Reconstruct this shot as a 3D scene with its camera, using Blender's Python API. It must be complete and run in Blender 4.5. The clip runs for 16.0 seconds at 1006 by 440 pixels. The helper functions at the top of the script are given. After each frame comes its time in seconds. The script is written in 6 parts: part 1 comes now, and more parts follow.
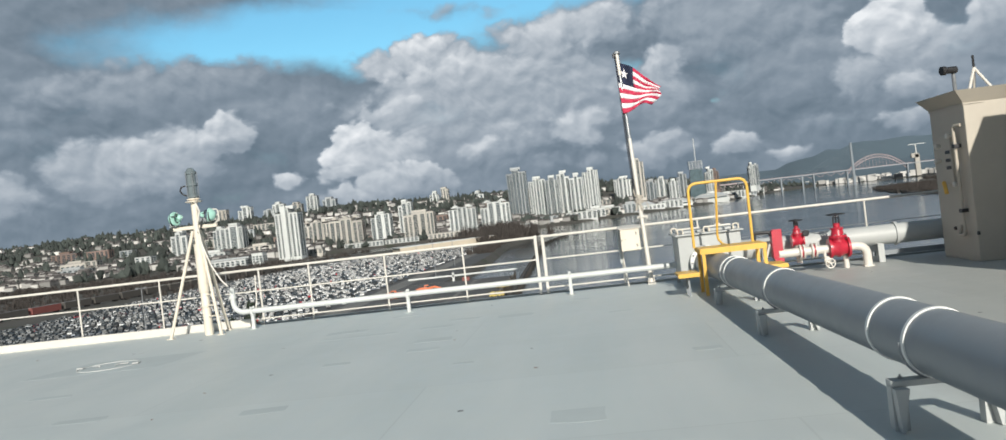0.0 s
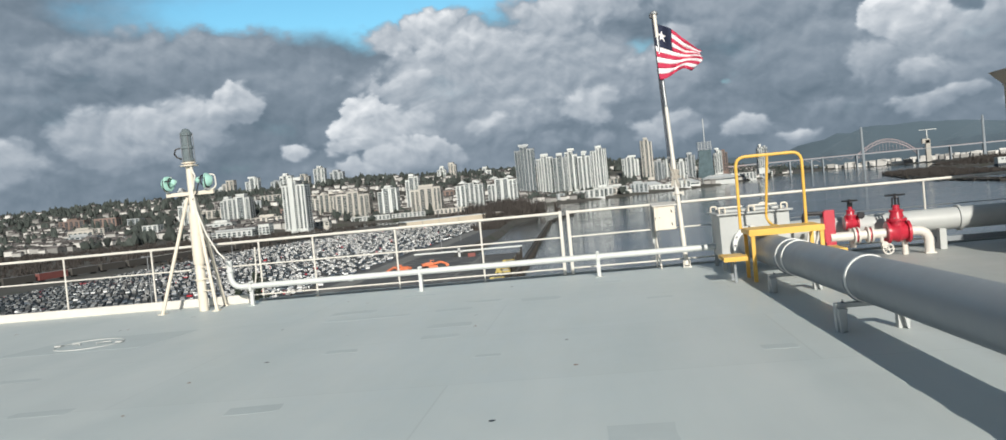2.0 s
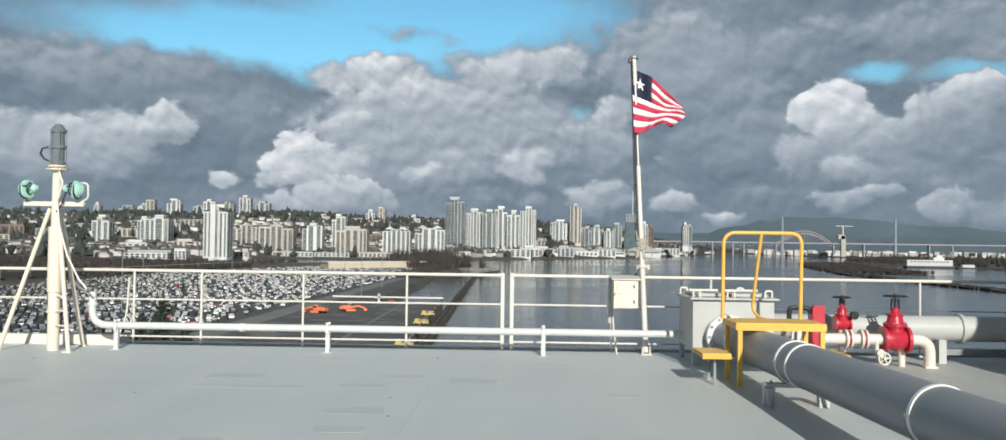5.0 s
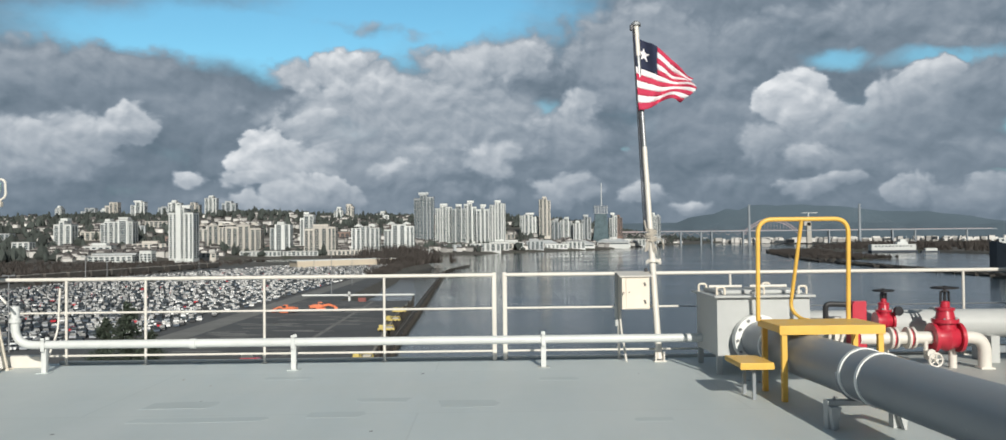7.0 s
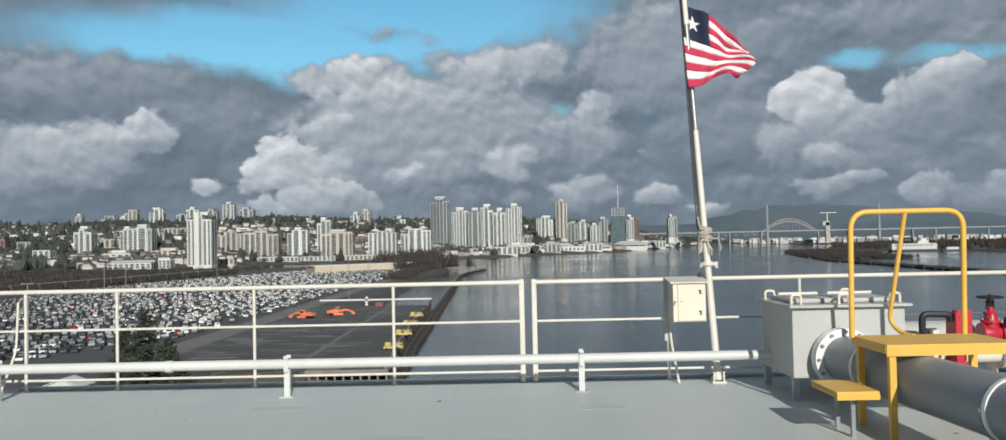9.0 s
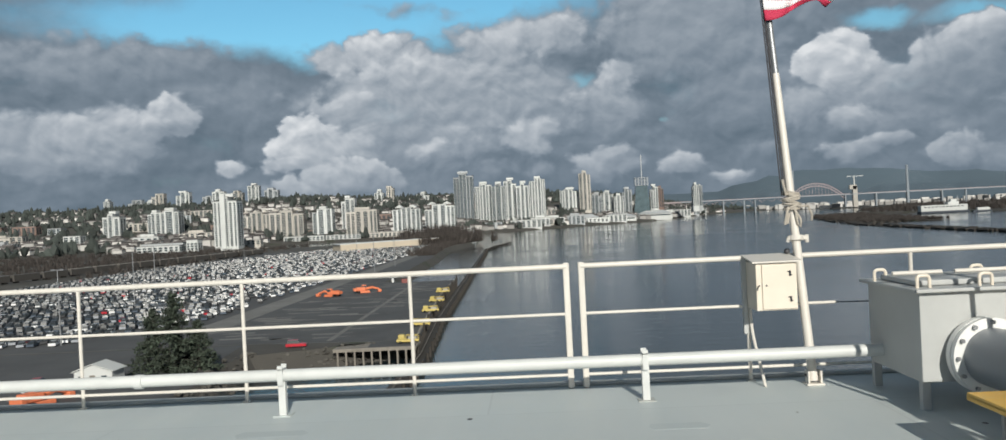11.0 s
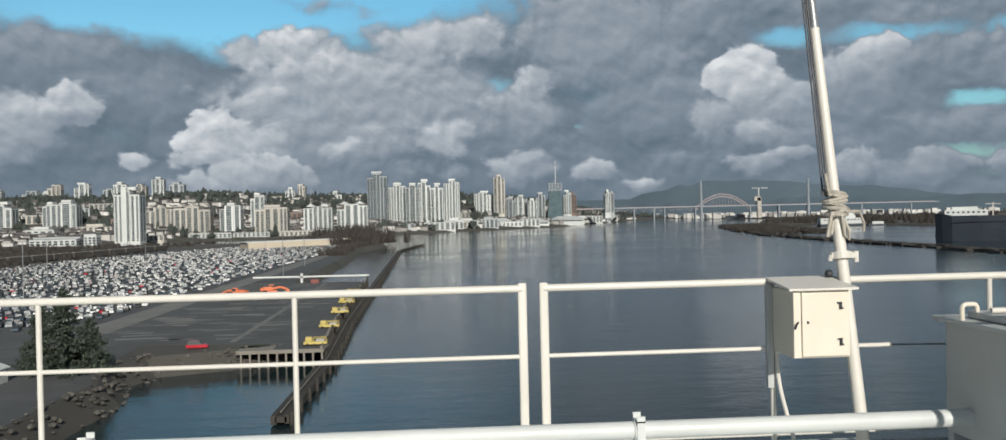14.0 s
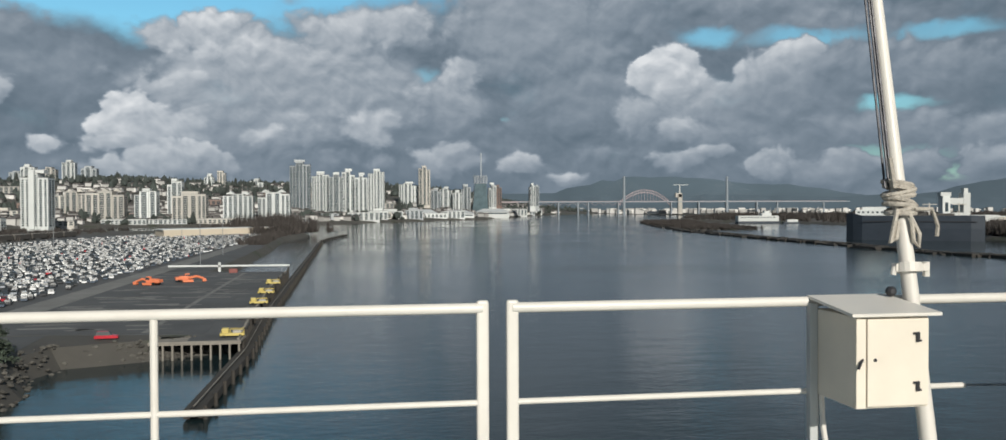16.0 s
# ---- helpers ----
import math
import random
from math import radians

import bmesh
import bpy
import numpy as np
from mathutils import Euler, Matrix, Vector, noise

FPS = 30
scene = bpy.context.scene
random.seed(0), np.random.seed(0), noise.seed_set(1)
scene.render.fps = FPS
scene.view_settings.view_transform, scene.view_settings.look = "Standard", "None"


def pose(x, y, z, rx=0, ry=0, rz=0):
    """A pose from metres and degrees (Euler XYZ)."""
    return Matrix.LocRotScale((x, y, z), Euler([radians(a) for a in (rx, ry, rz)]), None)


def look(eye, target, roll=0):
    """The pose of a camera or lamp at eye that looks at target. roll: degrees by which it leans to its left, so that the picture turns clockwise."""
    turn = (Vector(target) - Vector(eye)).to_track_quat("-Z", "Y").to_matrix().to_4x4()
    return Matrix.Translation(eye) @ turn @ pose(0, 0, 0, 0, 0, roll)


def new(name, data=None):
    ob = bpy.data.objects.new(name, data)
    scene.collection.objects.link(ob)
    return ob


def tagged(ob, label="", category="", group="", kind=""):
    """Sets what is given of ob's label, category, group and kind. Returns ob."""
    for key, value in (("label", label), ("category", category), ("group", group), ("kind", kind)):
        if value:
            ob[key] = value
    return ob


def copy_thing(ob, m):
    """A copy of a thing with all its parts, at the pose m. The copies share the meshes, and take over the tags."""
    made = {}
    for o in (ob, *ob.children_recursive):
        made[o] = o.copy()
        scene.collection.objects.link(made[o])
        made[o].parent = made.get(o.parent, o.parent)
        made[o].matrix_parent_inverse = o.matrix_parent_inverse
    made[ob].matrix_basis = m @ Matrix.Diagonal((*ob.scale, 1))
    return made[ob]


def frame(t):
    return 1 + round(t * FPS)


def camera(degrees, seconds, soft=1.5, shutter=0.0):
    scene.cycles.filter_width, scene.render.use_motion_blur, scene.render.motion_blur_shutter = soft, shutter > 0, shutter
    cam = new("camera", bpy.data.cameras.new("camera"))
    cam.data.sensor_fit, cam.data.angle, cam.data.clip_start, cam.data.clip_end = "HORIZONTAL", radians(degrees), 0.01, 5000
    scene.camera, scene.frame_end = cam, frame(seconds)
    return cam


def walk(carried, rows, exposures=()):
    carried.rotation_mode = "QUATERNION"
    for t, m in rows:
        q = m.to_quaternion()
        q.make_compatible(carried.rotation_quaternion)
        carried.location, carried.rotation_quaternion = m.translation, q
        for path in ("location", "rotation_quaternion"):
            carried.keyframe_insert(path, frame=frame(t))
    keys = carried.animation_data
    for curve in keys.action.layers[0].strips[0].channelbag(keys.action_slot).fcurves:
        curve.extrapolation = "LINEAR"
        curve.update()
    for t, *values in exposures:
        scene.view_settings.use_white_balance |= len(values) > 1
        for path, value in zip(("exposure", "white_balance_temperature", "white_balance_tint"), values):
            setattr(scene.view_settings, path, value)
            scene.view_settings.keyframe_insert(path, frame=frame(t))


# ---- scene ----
cam = camera(59.4, 16.0)
PATH = [
    (0, (1.065, 0.247, 1.58), (0.87, 2.237, 1.568), -6.7),
    (0.5, (0.911, 0.554, 1.556), (0.738, 2.546, 1.517), -6.4),
    (1, (0.831, 0.929, 1.561), (0.534, 2.906, 1.508), -5.6),
    (1.5, (0.699, 1.214, 1.562), (0.395, 3.19, 1.524), -5.2),
    (2, (0.657, 1.591, 1.539), (0.442, 3.578, 1.476), -5.4),
    (2.5, (0.649, 1.981, 1.536), (0.447, 3.969, 1.462), -4.1),
    (3, (0.566, 2.36, 1.544), (0.433, 4.353, 1.461), -3.5),
    (3.5, (0.541, 2.79, 1.549), (0.431, 4.785, 1.464), -2.6),
    (4, (0.444, 3.141, 1.565), (0.437, 5.141, 1.526), -0.7),
    (4.5, (0.323, 3.522, 1.541), (0.324, 5.521, 1.586), 0.1),
    (4.7, (0.308, 3.69, 1.557), (0.264, 5.689, 1.61), 0.8),
    (6.8, (-0.009, 5.415, 1.558), (-0.023, 7.415, 1.595), -0.2),
    (7, (-0.018, 5.563, 1.565), (0.007, 7.562, 1.604), -0.6),
    (7.5, (-0.019, 5.973, 1.563), (-0.057, 7.972, 1.598), -0.6),
    (8, (-0.076, 6.368, 1.556), (0.052, 8.364, 1.574), -0.3),
    (8.5, (-0.105, 6.789, 1.527), (0.026, 8.785, 1.539), -0.7),
    (9, (-0.128, 7.198, 1.543), (-0.14, 9.198, 1.59), -1.2),
    (9.2, (-0.173, 7.351, 1.558), (-0.189, 9.35, 1.611), -1.4),
    (11.3, (-0.285, 9.198, 1.57), (-0.356, 11.196, 1.555), -2.9),
    (11.5, (-0.3, 9.338, 1.553), (-0.378, 11.337, 1.541), -2.5),
    (12, (-0.34, 9.715, 1.574), (-0.302, 11.714, 1.579), -3.0),
    (12.5, (-0.353, 10.139, 1.561), (-0.339, 12.138, 1.554), -2.5),
    (13, (-0.409, 10.534, 1.54), (-0.386, 12.534, 1.537), -1.4),
    (13.5, (-0.446, 10.926, 1.546), (-0.29, 12.92, 1.543), -1.9),
    (14, (-0.459, 11.352, 1.548), (-0.331, 13.348, 1.536), -1.3),
    (14.5, (-0.529, 11.746, 1.556), (-0.301, 13.733, 1.553), -0.9),
    (15, (-0.511, 12.163, 1.542), (-0.191, 14.137, 1.537), -0.5),
    (15.5, (-0.506, 12.552, 1.539), (-0.32, 14.543, 1.524), 0.3),
    (16, (-0.491, 12.923, 1.541), (-0.194, 14.9, 1.509), -0.2),
]
walk(cam, [(t, look(eye, target, roll)) for t, eye, target, roll in PATH], [(0, 0.55, 5850, 8), (4.7, 0.55, 5850, 8), (7, 0.44, 5850, 8), (12, 0.34, 5850, 8), (16, 0.33, 5850, 8)])

# ---- world: broken winter clouds under a low sun ----
SUN_EL, SUN_AZ = 25.4, 169.0
sun = new("sun", bpy.data.lights.new("sun", "SUN"))
sun.data.energy, sun.data.angle, sun.data.color = 3.4, radians(0.5), (1.0, 0.89, 0.73)
sun.matrix_world = look((20, -110, 60), (20 - 0.193 * 100, -110 + 100, 60 - 0.483 * 100))

world = bpy.data.worlds.new("world")
scene.world = world
world.use_nodes = True


def link(tree, a, b):
    tree.links.new(a, b)


def math_node(tree, op, a, b=None, clamp=False):
    n = tree.nodes.new("ShaderNodeMath")
    n.operation, n.use_clamp = op, clamp
    for i, v in enumerate((a, b)):
        if v is None:
            continue
        if isinstance(v, (int, float)):
            n.inputs[i].default_value = v
        else:
            link(tree, v, n.inputs[i])
    return n.outputs[0]


def vec_node(tree, op, a, b=None):
    n = tree.nodes.new("ShaderNodeVectorMath")
    n.operation = op
    for i, v in enumerate((a, b)):
        if v is None:
            continue
        if isinstance(v, tuple):
            n.inputs[i].default_value = v
        else:
            link(tree, v, n.inputs[i])
    return n.outputs["Value"] if op in ("LENGTH", "DOT_PRODUCT") else n.outputs[0]


def noise_node(tree, vec, scale, detail=5, rough=0.55, color=False):
    n = tree.nodes.new("ShaderNodeTexNoise")
    n.inputs["Scale"].default_value, n.inputs["Detail"].default_value, n.inputs["Roughness"].default_value = scale, detail, rough
    link(tree, vec, n.inputs["Vector"])
    return n.outputs["Color" if color else 0]


def ramp_node(tree, fac, stops):
    n = tree.nodes.new("ShaderNodeValToRGB")
    e = n.color_ramp.elements
    while len(e) < len(stops):
        e.new(0.5)
    for el, (pos, col) in zip(e, stops):
        el.position, el.color = pos, (*col, 1)
    link(tree, fac, n.inputs[0])
    return n.outputs[0]


def mix_node(tree, fac, a, b, blend="MIX"):
    n = tree.nodes.new("ShaderNodeMix")
    n.data_type, n.blend_type = "RGBA", blend
    for sock, v in ((n.inputs[0], fac), (n.inputs[6], a), (n.inputs[7], b)):
        if isinstance(v, (int, float)):
            sock.default_value = v
        elif isinstance(v, tuple):
            sock.default_value = (*v, 1)
        else:
            link(tree, v, sock)
    return n.outputs[2]


# clouds, far to near: azimuth, elevation, half width, half height (radians), lightness at the top and the base, softness of the edge
BANK_WEST = [
    (-0.617, 0.132, 0.083, 0.045, 0.62, 0.47, 0.0349), (-0.487, 0.169, 0.1, 0.038, 0.66, 0.49, 0.0256), (-0.404, 0.182, 0.075, 0.029, 0.65, 0.5, 0.0234),
    (-0.617, 0.068, 0.048, 0.025, 0.76, 0.58, 0.0139), (-0.513, 0.097, 0.061, 0.038, 0.74, 0.58, 0.0163), (-0.446, 0.101, 0.053, 0.039, 0.76, 0.59, 0.0139),
    (-0.395, 0.115, 0.034, 0.022, 0.79, 0.62, 0.0066),
]
BANK_HIGH = [
    (-0.069, 0.23, 0.079, 0.012, 0.715, 0.7, 0.0371), (-0.126, 0.235, 0.063, 0.014, 0.685, 0.66, 0.0371), (-0.055, 0.129, 0.158, 0.072, 0.685, 0.59, 0.0371),
    (-0.126, 0.121, 0.14, 0.061, 0.745, 0.6, 0.0298), (0.017, 0.201, 0.08, 0.025, 0.785, 0.66, 0.0197), (-0.04, 0.191, 0.065, 0.026, 0.785, 0.67, 0.0173),
    (-0.161, 0.186, 0.052, 0.024, 0.815, 0.68, 0.0124), (-0.225, 0.184, 0.037, 0.018, 0.785, 0.68, 0.0148), (-0.108, 0.163, 0.078, 0.033, 0.795, 0.68, 0.0248),
    (-0.174, 0.151, 0.058, 0.032, 0.785, 0.66, 0.0197), (-0.098, 0.082, 0.092, 0.022, 0.725, 0.59, 0.0197),
]
BANK_MIDDLE = [
    (-0.154, 0.087, 0.076, 0.028, 0.685, 0.555, 0.0204), (-0.205, 0.125, 0.034, 0.02, 0.785, 0.635, 0.0058), (-0.241, 0.092, 0.04, 0.031, 0.885, 0.74, 0.005),
    (-0.208, 0.091, 0.04, 0.025, 0.825, 0.675, 0.0159), (-0.271, 0.069, 0.026, 0.008, 0.825, 0.675, 0.0057), (-0.112, 0.078, 0.028, 0.011, 0.825, 0.675, 0.0133),
    (-0.004, 0.087, 0.035, 0.025, 0.795, 0.625, 0.0143), (-0.325, 0.067, 0.022, 0.009, 0.835, 0.72, 0.0041), (0.101, 0.148, 0.038, 0.026, 0.795, 0.635, 0.0122),
    (0.09, 0.119, 0.055, 0.033, 0.725, 0.575, 0.0204),
]
BANK_NORTH = [
    (0.191, 0.189, 0.122, 0.058, 0.665, 0.545, 0.0305), (0.148, 0.225, 0.079, 0.036, 0.705, 0.565, 0.0245), (0.283, 0.207, 0.111, 0.036, 0.635, 0.515, 0.0305),
    (0.442, 0.221, 0.189, 0.028, 0.645, 0.515, 0.0265), (0.544, 0.194, 0.092, 0.019, 0.625, 0.525, 0.0204), (0.234, 0.118, 0.127, 0.05, 0.585, 0.525, 0.0407),
    (0.384, 0.096, 0.111, 0.048, 0.675, 0.535, 0.0305),
]
BANK_EAST = [
    (0.334, 0.15, 0.039, 0.029, 0.885, 0.7, 0.0062), (0.368, 0.126, 0.041, 0.028, 0.79, 0.62, 0.0147), (0.423, 0.139, 0.04, 0.02, 0.79, 0.59, 0.0075),
    (0.468, 0.151, 0.028, 0.023, 0.8, 0.58, 0.0066), (0.297, 0.099, 0.028, 0.021, 0.73, 0.57, 0.0133), (0.351, 0.084, 0.033, 0.015, 0.76, 0.58, 0.0095),
    (0.467, 0.11, 0.074, 0.035, 0.6, 0.49, 0.019), (0.544, 0.144, 0.069, 0.03, 0.6, 0.47, 0.0151), (0.621, 0.132, 0.079, 0.031, 0.6, 0.47, 0.017),
    (0.567, 0.083, 0.084, 0.022, 0.61, 0.5, 0.017), (0.677, 0.074, 0.078, 0.024, 0.63, 0.51, 0.019),
]
LOW_WEST = [
    (-0.208, 0.047, 0.057, 0.018, 0.77, 0.57, 0.0044), (-0.255, 0.04, 0.039, 0.008, 0.71, 0.57, 0.0058), (-0.04, 0.054, 0.043, 0.01, 0.63, 0.52, 0.0088),
    (0.003, 0.046, 0.043, 0.01, 0.63, 0.51, 0.0104), (0.084, 0.052, 0.042, 0.016, 0.77, 0.56, 0.0066), (0.166, 0.046, 0.033, 0.012, 0.77, 0.56, 0.0057),
    (0.216, 0.034, 0.024, 0.006, 0.76, 0.57, 0.0044), (0.276, 0.057, 0.056, 0.01, 0.61, 0.51, 0.0122),
]
LOW_EAST = [
    (0.351, 0.05, 0.032, 0.01, 0.73, 0.56, 0.0051), (0.388, 0.057, 0.022, 0.008, 0.73, 0.56, 0.0044), (0.442, 0.044, 0.031, 0.014, 0.72, 0.55, 0.0058),
    (0.485, 0.038, 0.036, 0.011, 0.66, 0.54, 0.0088), (0.533, 0.045, 0.035, 0.017, 0.69, 0.52, 0.0058), (0.6, 0.039, 0.032, 0.019, 0.64, 0.49, 0.0058),
    (0.657, 0.042, 0.035, 0.021, 0.66, 0.48, 0.0058),
]
# gaps with blue sky: azimuth, elevation, half width, half height, clearness
GAPS = [
    (-0.255, 0.221, 0.276, 0.041, 1), (-0.098, 0.25, 0.234, 0.054, 1), (-0.195, 0.194, 0.122, 0.024, 0.8),
    (0.032, 0.142, 0.045, 0.015, 0.75), (0.381, 0.183, 0.043, 0.011, 0.6), (0.485, 0.178, 0.075, 0.016, 0.66),
    (0.556, 0.107, 0.055, 0.012, 0.5), (0.578, 0.059, 0.077, 0.015, 0.4), (0.621, 0.034, 0.063, 0.012, 0.35),
    (0.61, 0.175, 0.064, 0.009, 0.6), (0.155, 0.1, 0.009, 0.004, 0.3), (0.304, 0.137, 0.011, 0.006, 0.6),
]


def map_node(tree, value, a, b, c, d, kind="SMOOTHSTEP"):
    n = tree.nodes.new("ShaderNodeMapRange")
    n.interpolation_type = kind
    link(tree, value, n.inputs[0])
    for k, v in enumerate((a, b, c, d)):
        n.inputs[k + 1].default_value = v
    return n.outputs[0]


def blend(tree, fac, a, b):
    n = tree.nodes.new("ShaderNodeMix")
    for sock, v in zip(n.inputs[:4], (fac, None, a, b)):
        if isinstance(v, (int, float)):
            sock.default_value = v
        elif v is not None:
            link(tree, v, sock)
    return n.outputs[0]


def scaled(tree, vec, az, el, w, h):
    q = vec_node(tree, "MULTIPLY_ADD", vec, (1 / w, 1 / h, 0.0))
    q.node.inputs[2].default_value = (-az / w, -el / h, 0.0)
    return q


def billow(tree, vec, scale):
    n = tree.nodes.new("ShaderNodeTexVoronoi")
    n.feature, n.normalize = "SMOOTH_F1", True
    n.inputs["Scale"].default_value, n.inputs["Detail"].default_value, n.inputs["Roughness"].default_value = scale, 2.6, 0.55
    n.inputs["Smoothness"].default_value = 0.30
    link(tree, vec, n.inputs["Vector"])
    return math_node(tree, "SUBTRACT", 1.0, n.outputs["Distance"])


def relief_group():
    """Place in the sky to a warped place, heaped-up lumps and a broad body of cloud."""
    g = bpy.data.node_groups.new("cloud_relief", "ShaderNodeTree")
    g.interface.new_socket("Vector", in_out="INPUT", socket_type="NodeSocketVector")
    g.interface.new_socket("Place", in_out="OUTPUT", socket_type="NodeSocketVector")
    for nm in ("Lumps", "Body"):
        g.interface.new_socket(nm, in_out="OUTPUT", socket_type="NodeSocketFloat")
    i, o = g.nodes.new("NodeGroupInput"), g.nodes.new("NodeGroupOutput")
    p = i.outputs[0]
    wide = vec_node(g, "MULTIPLY", p, (1.0, 1.5, 1.0))
    warp = vec_node(g, "SUBTRACT", noise_node(g, wide, 11, 4, 0.55, True), (0.5, 0.5, 0.5))
    fine = vec_node(g, "SUBTRACT", noise_node(g, wide, 42, 4, 0.55, True), (0.5, 0.5, 0.5))
    pw = vec_node(g, "ADD", p, vec_node(g, "MULTIPLY", warp, (0.050, 0.030, 0.0)))
    pw = vec_node(g, "ADD", pw, vec_node(g, "MULTIPLY", fine, (0.011, 0.009, 0.0)))
    link(g, pw, o.inputs[0])
    link(g, billow(g, vec_node(g, "MULTIPLY", pw, (1.0, 1.2, 1.0)), 26), o.inputs[1])
    link(g, noise_node(g, vec_node(g, "MULTIPLY", pw, (1.0, 1.7, 1.0)), 7, 5, 0.52), o.inputs[2])
    return g


def build_world():
    t = world.node_tree
    t.nodes.clear()
    co = t.nodes.new("ShaderNodeTexCoord")
    sep = t.nodes.new("ShaderNodeSeparateXYZ")
    link(t, co.outputs["Generated"], sep.inputs[0])
    comb = t.nodes.new("ShaderNodeCombineXYZ")
    link(t, math_node(t, "ARCTAN2", sep.outputs[0], sep.outputs[1]), comb.inputs[0])
    link(t, math_node(t, "ARCSINE", sep.outputs[2]), comb.inputs[1])
    p = comb.outputs[0]
    here, above = t.nodes.new("ShaderNodeGroup"), t.nodes.new("ShaderNodeGroup")
    here.node_tree = above.node_tree = relief_group()
    link(t, p, here.inputs[0])
    link(t, vec_node(t, "ADD", p, (-0.004, 0.008, 0.0)), above.inputs[0])
    pw, lumps, body = here.outputs[0], here.outputs[1], here.outputs[2]
    ragged = math_node(t, "ADD", math_node(t, "MULTIPLY", math_node(t, "SUBTRACT", lumps, 0.62), 0.050), math_node(t, "MULTIPLY", math_node(t, "SUBTRACT", body, 0.5), 0.030))
    # the grey sheet behind, clear where the gaps are
    swell = math_node(t, "MULTIPLY", math_node(t, "SUBTRACT", body, 0.5), 0.22)
    lum = math_node(t, "ADD", swell, 0.50)
    clear = 0.0
    for az, el, w, h, amount in GAPS:
        q = vec_node(t, "LENGTH", scaled(t, pw, az, el, w, h))
        clear = math_node(t, "MAXIMUM", clear, map_node(t, q, 1.45, 0.25, 0.0, amount))
    for az, el, w, h, top, base, soft in BANK_WEST + BANK_HIGH + BANK_MIDDLE + BANK_NORTH + BANK_EAST + LOW_WEST + LOW_EAST:
        q = scaled(t, pw, az, el, w, h)
        m = min(w, h)
        n = t.nodes.new("ShaderNodeMath")
        n.operation = "MULTIPLY_ADD"
        link(t, vec_node(t, "LENGTH", q), n.inputs[0])
        n.inputs[1].default_value = -m
        link(t, math_node(t, "MULTIPLY_ADD", ragged, min(1.0, 0.35 + m / 0.04)), n.inputs[2])
        n.inputs[2].links[0].from_node.inputs[2].default_value = m
        mask = map_node(t, n.outputs[0], 0.0, soft, 0.0, 1.0)
        shade = map_node(t, vec_node(t, "DOT_PRODUCT", q, (-0.25, 0.9, 0.0)), -0.75, 0.65, base, top, "LINEAR")
        lum = blend(t, mask, lum, shade)
        clear = math_node(t, "MULTIPLY", clear, math_node(t, "SUBTRACT", 1.0, mask))
    slope = math_node(t, "ADD", math_node(t, "MULTIPLY", math_node(t, "SUBTRACT", lumps, above.outputs[1]), 0.80), math_node(t, "MULTIPLY", math_node(t, "SUBTRACT", body, above.outputs[2]), 0.30))
    relief = math_node(t, "MULTIPLY", slope, map_node(t, lum, 0.46, 0.84, 0.28, 0.85, "LINEAR"))
    lum = math_node(t, "ADD", math_node(t, "ADD", lum, relief), math_node(t, "MULTIPLY", swell, 0.40))
    lum = math_node(t, "SUBTRACT", lum, map_node(t, sep.outputs[2], 0.30, 0.85, 0.0, 0.14))
    cloud = ramp_node(t, lum, [(0.34, (0.072, 0.091, 0.108)), (0.44, (0.112, 0.137, 0.157)), (0.54, (0.170, 0.194, 0.214)), (0.64, (0.245, 0.263, 0.277)), (0.74, (0.345, 0.352, 0.354)), (0.84, (0.47, 0.462, 0.446)), (0.95, (0.63, 0.60, 0.56))])
    sky = t.nodes.new("ShaderNodeTexSky")
    sky.sky_type, sky.sun_disc = "NISHITA", False
    sky.sun_elevation, sky.sun_rotation = radians(SUN_EL), radians(SUN_AZ)
    sky.air_density, sky.dust_density, sky.ozone_density = 1.0, 0.1, 3.0
    blue = mix_node(t, 1.0, sky.outputs[0], (0.072, 0.098, 0.084), "MULTIPLY")
    hole = map_node(t, math_node(t, "SUBTRACT", clear, math_node(t, "MULTIPLY", math_node(t, "SUBTRACT", body, 0.5), 1.1)), 0.10, 0.90, 0.0, 0.94)
    col = mix_node(t, hole, cloud, blue)
    bg, out = t.nodes.new("ShaderNodeBackground"), t.nodes.new("ShaderNodeOutputWorld")
    link(t, col, bg.inputs[0])
    bg.inputs[1].default_value = 1.0
    link(t, bg.outputs[0], out.inputs[0])


build_world()


